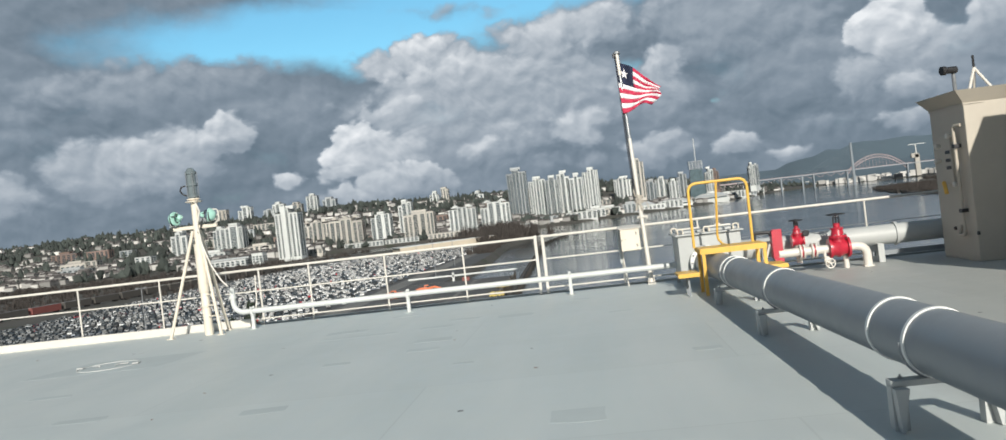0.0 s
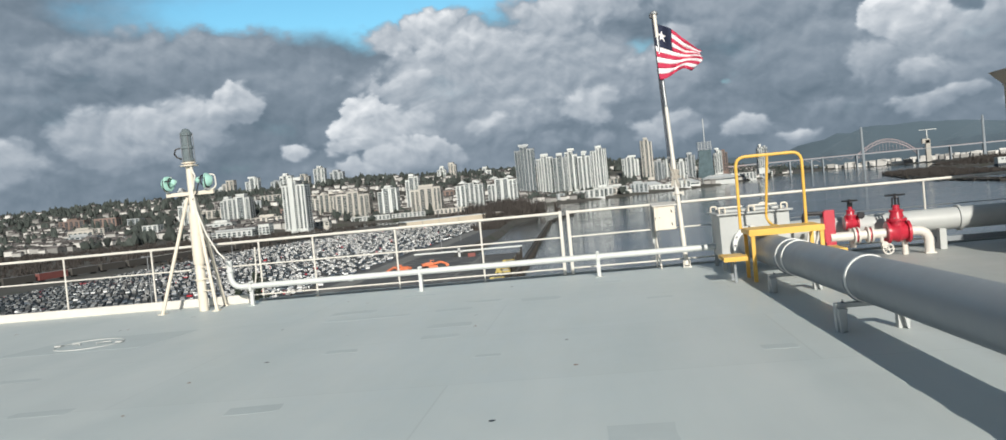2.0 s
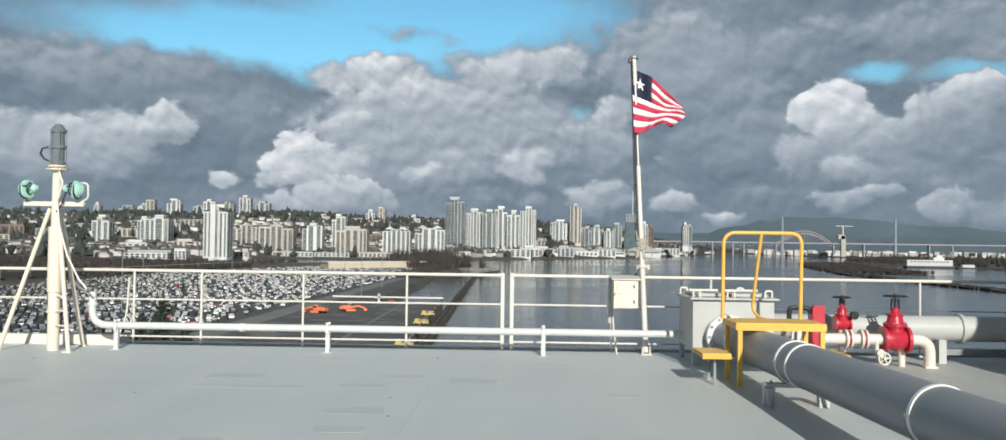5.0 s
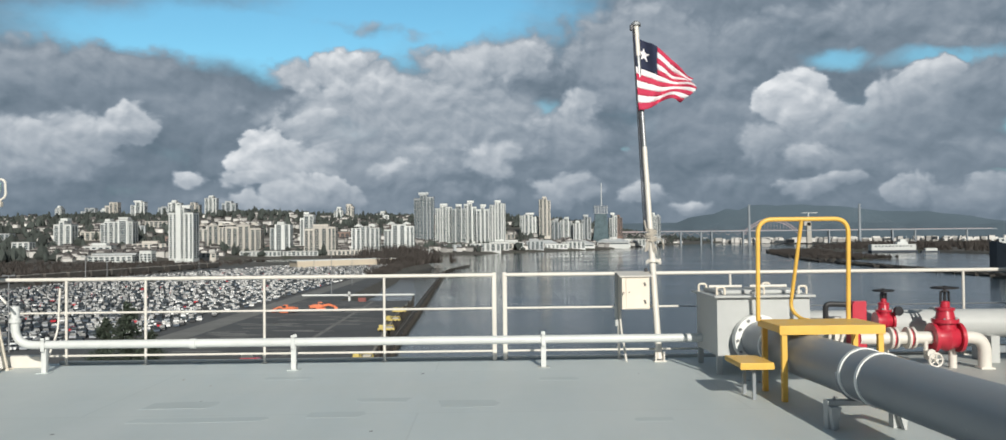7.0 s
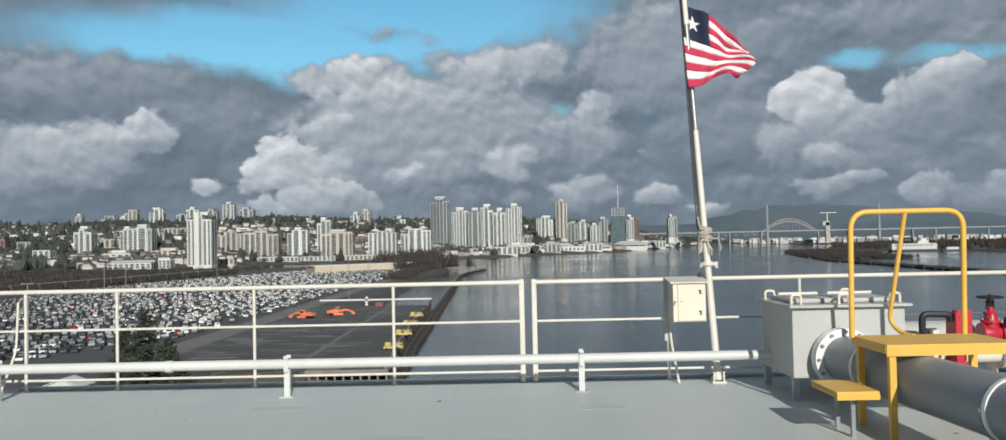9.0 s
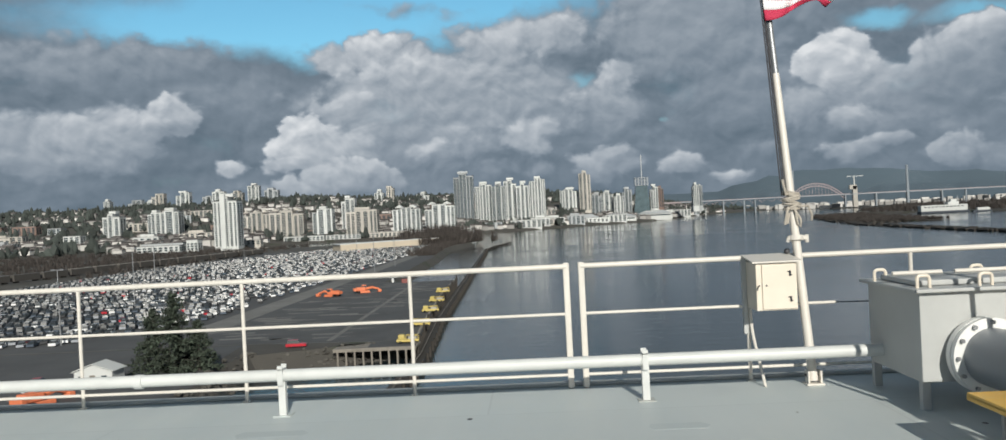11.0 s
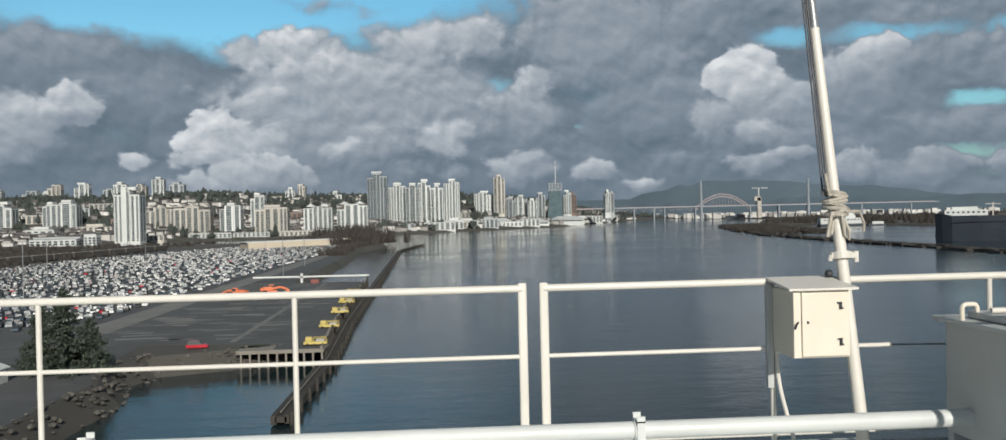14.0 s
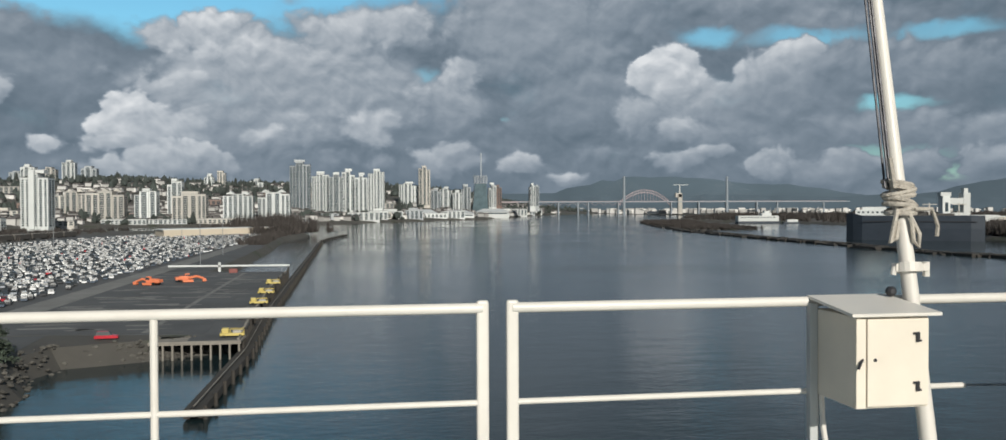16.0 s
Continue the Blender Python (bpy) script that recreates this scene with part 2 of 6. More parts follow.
# ---- materials ----
def mat(name, col, rough=0.6, metal=0.0, scale=4.0, vary=0.15, bump=0.15, spot=None, spot_at=0.66, coat=0.0, island=0.0, rand=0.0, stretch=(1, 1, 1), grain=0.01):
    m = bpy.data.materials.new(name)
    m.use_nodes = True
    t = m.node_tree
    b = t.nodes["Principled BSDF"]
    co = t.nodes.new("ShaderNodeTexCoord")
    v = vec_node(t, "MULTIPLY", co.outputs["Object"], tuple(float(s) for s in stretch))
    big, small = noise_node(t, v, scale * 0.17, 4), noise_node(t, v, scale, 8, 0.65)
    both = math_node(t, "ADD", math_node(t, "MULTIPLY", big, 0.5), math_node(t, "MULTIPLY", small, 0.5))
    lo, hi = (tuple(max(c * k, 0.0) for c in col) for k in (1 - 2 * vary, 1 + 2 * vary))
    c = ramp_node(t, both, [(0.25, lo), (0.75, hi)])
    if island or rand:
        if island:
            g = t.nodes.new("ShaderNodeNewGeometry").outputs["Random Per Island"]
        else:
            g = t.nodes.new("ShaderNodeObjectInfo").outputs["Random"]
        k = island or rand
        c = mix_node(t, 1.0, c, ramp_node(t, g, [(0.0, (1 - k,) * 3), (1.0, (1 + k,) * 3)]), "MULTIPLY")
    if spot:
        s = ramp_node(t, noise_node(t, v, scale * 0.6, 10, 0.7), [(spot_at, (0, 0, 0)), (spot_at + 0.06, (1, 1, 1))])
        c = mix_node(t, s, c, spot)
    link(t, c, b.inputs["Base Color"])
    r = ramp_node(t, small, [(0.3, (max(rough - 0.1, 0.02),) * 3), (0.7, (min(rough + 0.12, 1.0),) * 3)])
    link(t, r, b.inputs["Roughness"])
    b.inputs["Metallic"].default_value = metal
    if coat:
        b.inputs["Coat Weight"].default_value = coat
    if bump:
        n = t.nodes.new("ShaderNodeBump")
        n.inputs["Strength"].default_value, n.inputs["Distance"].default_value = bump, grain
        link(t, small, n.inputs["Height"])
        link(t, n.outputs[0], b.inputs["Normal"])
    return m


def deck_paint():
    m = mat("deck_paint", (0.56, 0.60, 0.595), 0.48, 0, 2.2, 0.035, 0.12, (0.53, 0.575, 0.57), 0.68)
    t = m.node_tree
    b = t.nodes["Principled BSDF"]
    co = t.nodes.new("ShaderNodeTexCoord")
    old = b.inputs["Base Color"].links[0].from_socket
    # plate seams under the paint and long faint wash marks
    br = t.nodes.new("ShaderNodeTexBrick")
    br.inputs["Scale"].default_value = 1.0
    br.inputs["Brick Width"].default_value, br.inputs["Row Height"].default_value = 6.0, 2.4
    br.inputs["Mortar Size"].default_value, br.inputs["Mortar Smooth"].default_value = 0.012, 0.6
    for k, v in (("Color1", 1.0), ("Color2", 0.965), ("Mortar", 0.90)):
        br.inputs[k].default_value = (v, v, v, 1)
    link(t, vec_node(t, "ADD", co.outputs["Object"], (0.7, 0.9, 0.0)), br.inputs["Vector"])
    c = mix_node(t, 1.0, old, br.outputs[0], "MULTIPLY")
    wash = ramp_node(t, noise_node(t, vec_node(t, "MULTIPLY", co.outputs["Object"], (0.9, 0.12, 1.0)), 1.4, 6), [(0.3, (0.93, 0.95, 0.95)), (0.7, (1.05, 1.04, 1.03))])
    c = mix_node(t, 1.0, c, wash, "MULTIPLY")
    # a darker, warmer tone on the far side of the big pipe
    sep = t.nodes.new("ShaderNodeSeparateXYZ")
    link(t, co.outputs["Object"], sep.inputs[0])
    edge = math_node(t, "ADD", sep.outputs[0], math_node(t, "MULTIPLY", noise_node(t, co.outputs["Object"], 1.1, 6), 0.8))
    far_side_tone = ramp_node(t, math_node(t, "MULTIPLY", edge, 0.1), [(0.375, (1.0, 1.0, 1.0)), (0.415, (0.80, 0.76, 0.73))])
    link(t, mix_node(t, 1.0, c, far_side_tone, "MULTIPLY"), b.inputs["Base Color"])
    return m


def water_material():
    m = bpy.data.materials.new("river_water")
    m.use_nodes = True
    t = m.node_tree
    b = t.nodes["Principled BSDF"]
    b.inputs["IOR"].default_value = 1.333
    co = t.nodes.new("ShaderNodeTexCoord")
    v = vec_node(t, "MULTIPLY", co.outputs["Object"], (0.55, 1.0, 1.0))
    wide = noise_node(t, v, 0.012, 4)
    link(t, ramp_node(t, wide, [(0.3, (0.011, 0.023, 0.027)), (0.7, (0.018, 0.030, 0.033))]), b.inputs["Base Color"])
    link(t, ramp_node(t, wide, [(0.35, (0.05,) * 3), (0.65, (0.12,) * 3)]), b.inputs["Roughness"])
    rip = math_node(t, "ADD", noise_node(t, v, 0.9, 4, 0.6), math_node(t, "MULTIPLY", noise_node(t, v, 0.16, 3), 2.2))
    n = t.nodes.new("ShaderNodeBump")
    n.inputs["Distance"].default_value = 0.14
    link(t, math_node(t, "MULTIPLY", wide, 0.75), n.inputs["Strength"])
    link(t, rip, n.inputs["Height"])
    link(t, n.outputs[0], b.inputs["Normal"])
    return m


def glass_material(name, col, rough=0.08):
    m = mat(name, col, rough, 0.0, 0.4, 0.25, 0.0)
    b = m.node_tree.nodes["Principled BSDF"]
    b.inputs["Specular IOR Level"].default_value = 0.9
    return m


M = {
    "deck": deck_paint(),
    "patch": mat("deck_patch", (0.48, 0.525, 0.525), 0.55, 0, 5, 0.06, 0.1),
    "white": mat("white_marine_paint", (0.69, 0.655, 0.595), 0.42, 0, 7, 0.05, 0.12, (0.46, 0.30, 0.17), 0.74),
    "cream": mat("cream_marine_paint", (0.75, 0.68, 0.57), 0.45, 0, 5, 0.05, 0.12, (0.42, 0.27, 0.15), 0.75),
    "house": mat("weathered_cream_house_paint", (0.50, 0.45, 0.375), 0.5, 0, 3, 0.06, 0.12, (0.36, 0.27, 0.18), 0.74),
    "fir": mat("fir_needles", (0.050, 0.066, 0.046), 0.9, 0, 0.8, 0.25, 0.2, island=0.4),
    "main": mat("pale_grey_main_paint", (0.62, 0.635, 0.62), 0.45, 0, 5, 0.06, 0.12, (0.40, 0.30, 0.20), 0.76),
    "band": mat("white_band_paint", (0.82, 0.82, 0.79), 0.45, 0, 9, 0.05, 0.1),
    "pipe": mat("grey_pipe_paint", (0.245, 0.265, 0.285), 0.42, 0, 3.5, 0.06, 0.12, (0.34, 0.36, 0.37), 0.70),
    "light": mat("light_grey_paint", (0.475, 0.485, 0.475), 0.5, 0, 5, 0.06, 0.15, (0.42, 0.36, 0.28), 0.76),
    "yellow": mat("yellow_safety_paint", (0.76, 0.47, 0.085), 0.42, 0, 8, 0.07, 0.12, (0.40, 0.22, 0.06), 0.74),
    "red": mat("red_valve_paint", (0.46, 0.022, 0.045), 0.35, 0, 8, 0.10, 0.12, coat=0.2),
    "steel": mat("dark_steel", (0.05, 0.05, 0.055), 0.45, 0.6, 12, 0.15, 0.2),
    "rust": mat("brown_rust", (0.20, 0.10, 0.05), 0.9, 0, 12, 0.2, 0.2),
    "galv": mat("bare_grey_steel", (0.30, 0.31, 0.32), 0.4, 0.5, 9, 0.12, 0.2),
    "rope": mat("worn_rope", (0.46, 0.42, 0.36), 0.95, 0, 90, 0.3, 0.8),
    "green": mat("green_lamp_glass", (0.42, 0.70, 0.60), 0.12, 0, 10, 0.1, 0.0, coat=0.6),
    "lens": mat("smoked_lantern_glass", (0.16, 0.19, 0.20), 0.12, 0.0, 10, 0.1, 0.0, coat=0.6),
    "black": mat("black_fitting", (0.02, 0.02, 0.022), 0.5, 0, 9, 0.2, 0.1),
    "flag_red": mat("red_bunting", (0.50, 0.035, 0.085), 0.85, 0, 30, 0.08, 0.25),
    "flag_white": mat("white_bunting", (0.80, 0.77, 0.78), 0.85, 0, 30, 0.05, 0.25),
    "flag_blue": mat("navy_bunting", (0.018, 0.024, 0.055), 0.85, 0, 30, 0.1, 0.25),
    "water": water_material(),
    "asphalt": mat("old_asphalt", (0.084, 0.086, 0.088), 0.9, 0, 0.35, 0.20, 0.3, (0.11, 0.108, 0.10), 0.60),
    "earth": mat("winter_earth", (0.080, 0.075, 0.066), 0.95, 0, 0.06, 0.25, 0.4, (0.05, 0.058, 0.035), 0.55, grain=0.5),
    "rock": mat("riprap_rock", (0.085, 0.08, 0.07), 0.9, 0, 0.6, 0.2, 0.4, island=0.4),
    "paving": mat("pale_worn_paving", (0.185, 0.182, 0.172), 0.9, 0, 0.5, 0.2, 0.3),
    "timber": mat("wet_dark_timber", (0.045, 0.040, 0.034), 0.85, 0, 1.5, 0.25, 0.4),
    "plank": mat("grey_wharf_timber", (0.24, 0.22, 0.19), 0.9, 0, 1.2, 0.2, 0.4),
    "concrete": mat("pale_concrete", (0.42, 0.40, 0.36), 0.85, 0, 0.3, 0.12, 0.2),
    "wall_white": mat("white_facade", (0.62, 0.635, 0.62), 0.75, 0, 0.05, 0.08, 0, rand=0.14),
    "wall_beige": mat("beige_facade", (0.52, 0.49, 0.44), 0.8, 0, 0.05, 0.10, 0, rand=0.18),
    "wall_grey": mat("grey_facade", (0.40, 0.42, 0.43), 0.8, 0, 0.05, 0.10, 0, rand=0.16),
    "wall_brick": mat("brick_facade", (0.22, 0.155, 0.13), 0.85, 0, 0.05, 0.12, 0, rand=0.2),
    "roof": mat("flat_roof_felt", (0.20, 0.20, 0.20), 0.9, 0, 0.08, 0.15, 0, rand=0.3),
    "window": glass_material("window_glass", (0.050, 0.070, 0.080)),
    "teal": glass_material("teal_curtain_glass", (0.105, 0.145, 0.160)),
    "houses": mat("small_house_walls", (0.46, 0.45, 0.43), 0.85, 0, 0.02, 0.1, 0, island=0.55),
    "house_roofs": mat("small_house_roofs", (0.115, 0.105, 0.10), 0.9, 0, 0.02, 0.15, 0, island=0.5),
    # far foliage, its base colour raised and greyed to put haze in
    "wood": mat("haze_lifted_evergreen_foliage", (0.047, 0.056, 0.050), 0.9, 0, 0.2, 0.25, 0.3, island=0.35, grain=0.4),
    "brush": mat("bare_winter_brush", (0.060, 0.052, 0.047), 0.95, 0, 0.4, 0.25, 0.4, island=0.3, grain=0.4),
    # blue-grey of aerial haze is mixed into this base colour
    "mountain": mat("haze_tinted_mountain_forest", (0.098, 0.136, 0.168), 1.0, 0, 0.004, 0.10, 0),
    "bridge": mat("pale_bridge_concrete", (0.26, 0.29, 0.32), 0.8, 0, 0.05, 0.1, 0),
    "arch": mat("weathered_bridge_steel", (0.38, 0.32, 0.33), 0.7, 0.1, 0.05, 0.12, 0),
    "orange": mat("orange_machine_paint", (0.74, 0.22, 0.10), 0.5, 0, 1, 0.1, 0),
    "taxi": mat("yellow_machine_paint", (0.55, 0.44, 0.13), 0.5, 0, 1, 0.1, 0),
    "crimson": mat("red_car_paint", (0.46, 0.02, 0.035), 0.35, 0.1, 1, 0.1, 0, coat=0.12),
    "car_white": mat("white_car_paint", (0.78, 0.79, 0.79), 0.4, 0, 1, 0.03, 0),
    "car_silver": mat("silver_car_paint", (0.33, 0.35, 0.38), 0.4, 0, 1, 0.05, 0),
    "car_black": mat("black_car_paint", (0.04, 0.042, 0.046), 0.55, 0, 1, 0.1, 0),
    "car_blue": mat("dark_blue_car_paint", (0.06, 0.08, 0.11), 0.55, 0, 1, 0.1, 0),
    "car_glass": mat("dark_car_glass", (0.022, 0.027, 0.03), 0.38, 0, 1, 0.1, 0),
    "rail_dark": mat("sooty_rail_car_paint", (0.085, 0.078, 0.070), 0.7, 0, 0.3, 0.15, 0.1),
    "tan": mat("tan_warehouse_sheet", (0.62, 0.54, 0.42), 0.7, 0, 0.1, 0.08, 0.1),
    "tyre": mat("black_tyre", (0.02, 0.02, 0.02), 0.9, 0, 2, 0.1, 0),
    "hull": mat("dark_hull_paint", (0.03, 0.04, 0.055), 0.5, 0, 0.3, 0.15, 0.1),
    "container": mat("red_freight_car_paint", (0.22, 0.075, 0.065), 0.6, 0, 0.3, 0.15, 0.1),
}


# ---- mesh helpers ----
def thing(name, loc, label, category, group="", kind=""):
    e = new(name)
    e.location = loc
    e.empty_display_size = 0.2
    return tagged(e, label, category, group, kind)


def base_of(ob):
    while ob.parent:
        ob = ob.parent
    return ob.location


def part(name, bm, material, parent, label="", smooth=False):
    """Links a bmesh, given in world places, as one mesh under a thing or a part."""
    me = bpy.data.meshes.new(name)
    if parent is not None:
        bmesh.ops.translate(bm, verts=bm.verts, vec=-Vector(base_of(parent)))
    bm.to_mesh(me)
    bm.free()
    me.materials.append(M[material])
    if smooth:
        for p in me.polygons:
            p.use_smooth = True
        me.set_sharp_from_angle(angle=radians(35))
    ob = new(name, me)
    ob.parent = parent
    if label:
        ob["label"] = label
    return ob


def box(bm, x0, x1, y0, y1, z0, z1, bevel=0.0):
    r = bmesh.ops.create_cube(bm, size=1.0, matrix=Matrix.Translation(((x0 + x1) / 2, (y0 + y1) / 2, (z0 + z1) / 2)) @ Matrix.Diagonal((x1 - x0, y1 - y0, z1 - z0, 1)))
    if bevel:
        es = list({e for v in r["verts"] for e in v.link_edges})
        bmesh.ops.bevel(bm, geom=es, offset=bevel, segments=2, affect="EDGES", profile=0.5)
    return bm


def boxed(*dims, bevel=0.0):
    return box(bmesh.new(), *dims, bevel=bevel)


def sweep(bm, pts, r, seg=12, cap=True):
    """A round bar along a line of points; r is one radius or one for each point."""
    pts = [Vector(p) for p in pts]
    rs = r if isinstance(r, (list, tuple)) else [r] * len(pts)
    rings, side = [], None
    for i, p in enumerate(pts):
        a, b = pts[max(i - 1, 0)], pts[min(i + 1, len(pts) - 1)]
        d = (b - a).normalized()
        if side is None:
            side = d.orthogonal().normalized()
        else:
            side = (side - d * side.dot(d)).normalized()
        up = d.cross(side)
        rings.append([bm.verts.new(p + rs[i] * (math.cos(k * math.tau / seg) * side + math.sin(k * math.tau / seg) * up)) for k in range(seg)])
    for a, b in zip(rings, rings[1:]):
        for k in range(seg):
            bm.faces.new((a[k], a[(k + 1) % seg], b[(k + 1) % seg], b[k]))
    if cap:
        bm.faces.new(rings[0][::-1])
        bm.faces.new(rings[-1])
    return bm


def bar(pts, r, seg=12):
    return sweep(bmesh.new(), pts, r, seg)


def rounded(pts, r, n=6):
    """The line with its inner corners rounded."""
    pts = [Vector(p) for p in pts]
    out = [pts[0]]
    for a, b, c in zip(pts, pts[1:], pts[2:]):
        u, w = (a - b).normalized(), (c - b).normalized()
        p, q = b + u * r, b + w * r
        out += [(1 - s) ** 2 * p + 2 * s * (1 - s) * b + s * s * q for s in (i / n for i in range(n + 1))]
    return out + [pts[-1]]


def lathe(bm, centre, axis, profile, seg=20):
    """Turns a profile of (distance along the axis, radius) round it."""
    c, ax = Vector(centre), Vector(axis).normalized()
    return sweep(bm, [c + ax * d for d, _ in profile], [max(q, 0.0005) for _, q in profile], seg)


def turned(centre, axis, profile, seg=20):
    return lathe(bmesh.new(), centre, axis, profile, seg)


def prism(bm, outline, z0, z1):
    a = [bm.verts.new((x, y, z0)) for x, y in outline]
    b = [bm.verts.new((x, y, z1)) for x, y in outline]
    bm.faces.new(a[::-1]), bm.faces.new(b)
    for i in range(len(a)):
        j = (i + 1) % len(a)
        bm.faces.new((a[i], a[j], b[j], b[i]))
    return bm


def wheel(bm, c, r, tube=0.012, spokes=5, axis=(0, 0, 1)):
    """A handwheel: rim, spokes, hub."""
    c, ax = Vector(c), Vector(axis)
    u = ax.orthogonal().normalized()
    w = ax.cross(u)
    ring = [c + r * (math.cos(a) * u + math.sin(a) * w) for a in (i * math.tau / 20 for i in range(21))]
    sweep(bm, ring, tube, 8)
    for i in range(spokes):
        a = i * math.tau / spokes
        sweep(bm, [c, c + r * (math.cos(a) * u + math.sin(a) * w)], tube * 0.7, 6)
    lathe(bm, c - ax * 0.02, ax, [(0, 0.02), (0.045, 0.02)], 10)
    return bm


CUBE_V = np.array([(x, y, z) for z in (-0.5, 0.5) for y in (-0.5, 0.5) for x in (-0.5, 0.5)])
CUBE_F = np.array([(0, 2, 3, 1), (4, 5, 7, 6), (0, 1, 5, 4), (2, 6, 7, 3), (0, 4, 6, 2), (1, 3, 7, 5)])


def crates(rows):
    """Mesh data of many boxes: rows of centre x, y, z and size x, y, z."""
    rows = np.array(rows, float).reshape(-1, 6)
    v = rows[:, None, :3] + CUBE_V[None] * rows[:, None, 3:]
    f = CUBE_F[None] + 8 * np.arange(len(rows))[:, None, None]
    return v.reshape(-1, 3), f.reshape(-1, 4)


def solid(name, data, material, parent=None, label="", smooth=False):
    """Links mesh data given in world places as one object."""
    v, f = data
    v = np.asarray(v, float)
    if parent is not None:
        v = v - np.array(base_of(parent))
    me = bpy.data.meshes.new(name)
    me.from_pydata(v.tolist(), [], f.tolist() if hasattr(f, "tolist") else f)
    for k in ([material] if isinstance(material, str) else material):
        me.materials.append(M[k])
    if smooth:
        for p in me.polygons:
            p.use_smooth = True
    ob = new(name, me)
    ob.parent = parent
    if label:
        ob["label"] = label
    return ob


def scatter(proto_v, proto_f, places):
    """Mesh data of many copies of a small shape: places of x, y, z, turn, width scale, height scale."""
    vs, fs = [], []
    for i, (x, y, z, a, s, h) in enumerate(places):
        c, d = math.cos(a), math.sin(a)
        p = proto_v * np.array((s, s, h))
        vs.append(np.stack((p[:, 0] * c - p[:, 1] * d + x, p[:, 0] * d + p[:, 1] * c + y, p[:, 2] + z), 1))
        fs.append(proto_f + i * len(proto_v))
    return np.concatenate(vs), np.concatenate(fs)


# ---- the ship: deck, hull, rails ----
deck = part("deck_floor", boxed(-14, 16, -30, 17.0, -0.25, 0), "deck", None)
tagged(deck, "grey-green painted steel deck with faded patches", "deck", kind="structure")
hull = part("hull_wall", boxed(-14, 16, -90, 16.98, -33, -0.26), "hull", None)
tagged(hull, "tall dark steel ship hull under the deck", "hull", kind="structure")
gutter = part("deck_edge_trim", boxed(-5.55, 15.9, 16.90, 16.99, 0.002, 0.035, bevel=0.008), "light", None)
tagged(gutter, "low painted edge bar along the deck", "trim", kind="structure")
coaming = part("coaming_trim", boxed(-13.9, -5.62, 16.62, 16.74, 0, 0.15, bevel=0.012), "white", None)
tagged(coaming, "low cream steel coaming at the deck edge", "trim", kind="structure")

rng = random.Random(4)
for x, y, w, d, a in ((-1.44, 13.46, 0.5, 0.28, 2), (-2.98, 14.0, 0.62, 0.35, 3), (-1.24, 12.06, 0.5, 0.34, 0), (-1.23, 11.25, 0.42, 0.26, 1), (-2.19, 10.74, 0.34, 0.2, 2),
                      (2.09, 9.32, 0.3, 0.2, 0), (-0.27, 13.92, 0.55, 0.4, 1), (-2.33, 15.56, 0.5, 0.18, 0), (-1.08, 14.15, 0.5, 0.22, 0), (0.8, 6.95, 0.42, 0.42, 0),
                      (-2.6, 13.3, 1.1, 0.2, 1), (-4.3, 8.7, 0.5, 0.25, 4), (-5.7, 10.4, 0.5, 0.2, 2), (0.7, 15.3, 0.4, 0.18, 0), (-0.5, 9.9, 0.25, 0.12, 3), (-2.2, 8.3, 0.45, 0.25, 5), (1.35, 13.1, 0.32, 0.16, 0)):
    bm = bmesh.new()
    pts = [(sx * w / 2 * rng.uniform(0.86, 1.08), sy * d / 2 * rng.uniform(0.8, 1.1)) for sx, sy in ((-1, -1), (0, -1.05), (1, -1), (1.06, 0), (1, 1), (0, 1.05), (-1, 1), (-1.05, 0))]
    ca, sa = math.cos(radians(a)), math.sin(radians(a))
    prism(bm, [(x + px * ca - py * sa, y + px * sa + py * ca) for px, py in pts], 0.0002, 0.0015)
    part("paint_patch", bm, "patch", deck)

for k in range(60):
    x, y, q = rng.uniform(-9, 6), rng.uniform(1.5, 16.4), rng.uniform(0.008, 0.03)
    part("rust_speck", prism(bmesh.new(), [(x + q * rng.uniform(0.7, 1.2) * math.cos(a), y + q * rng.uniform(0.7, 1.2) * math.sin(a)) for a in (i * math.tau / 7 for i in range(7))], 0.0002, 0.0012), "steel" if k % 3 else "rust", deck)

# round lashing-pot cover welded into the deck
cover = thing("deck_cover", (-6.35, 12.85, 0), "flat round deck cover with worn pale ring", "deck cover")
part("plate", prism(bmesh.new(), [(-7.35, 12.2), (-5.3, 12.25), (-5.1, 13.55), (-7.0, 13.45)], 0.0003, 0.0016), "patch", cover, "darker repainted patch of deck")
bm = bmesh.new()
sweep(bm, [(-6.35 + 0.44 * math.cos(a), 12.85 + 0.44 * math.sin(a), 0.006) for a in (i * math.tau / 40 for i in range(41))], 0.008, 8)
part("ring", bm, "light", cover, "worn pale ring")
for s in (-1, 1):
    part("lug", bar([(-6.35 + s * 0.12, 12.85 - 0.04, 0.02), (-6.35 + s * 0.16, 12.85 + 0.05, 0.02), (-6.35 + s * 0.28, 12.85 + 0.06, 0.02)], 0.010, 6), "light", cover)
for s in (-1, 1):
    part("hinge", boxed(-6.35 + s * 0.44 - 0.05, -6.35 + s * 0.44 + 0.05, 12.80, 12.88, 0.005, 0.03, bevel=0.008), "light", cover)

RAIL_Y, TOP, MID, LOW = 16.82, 1.085, 0.662, 0.12


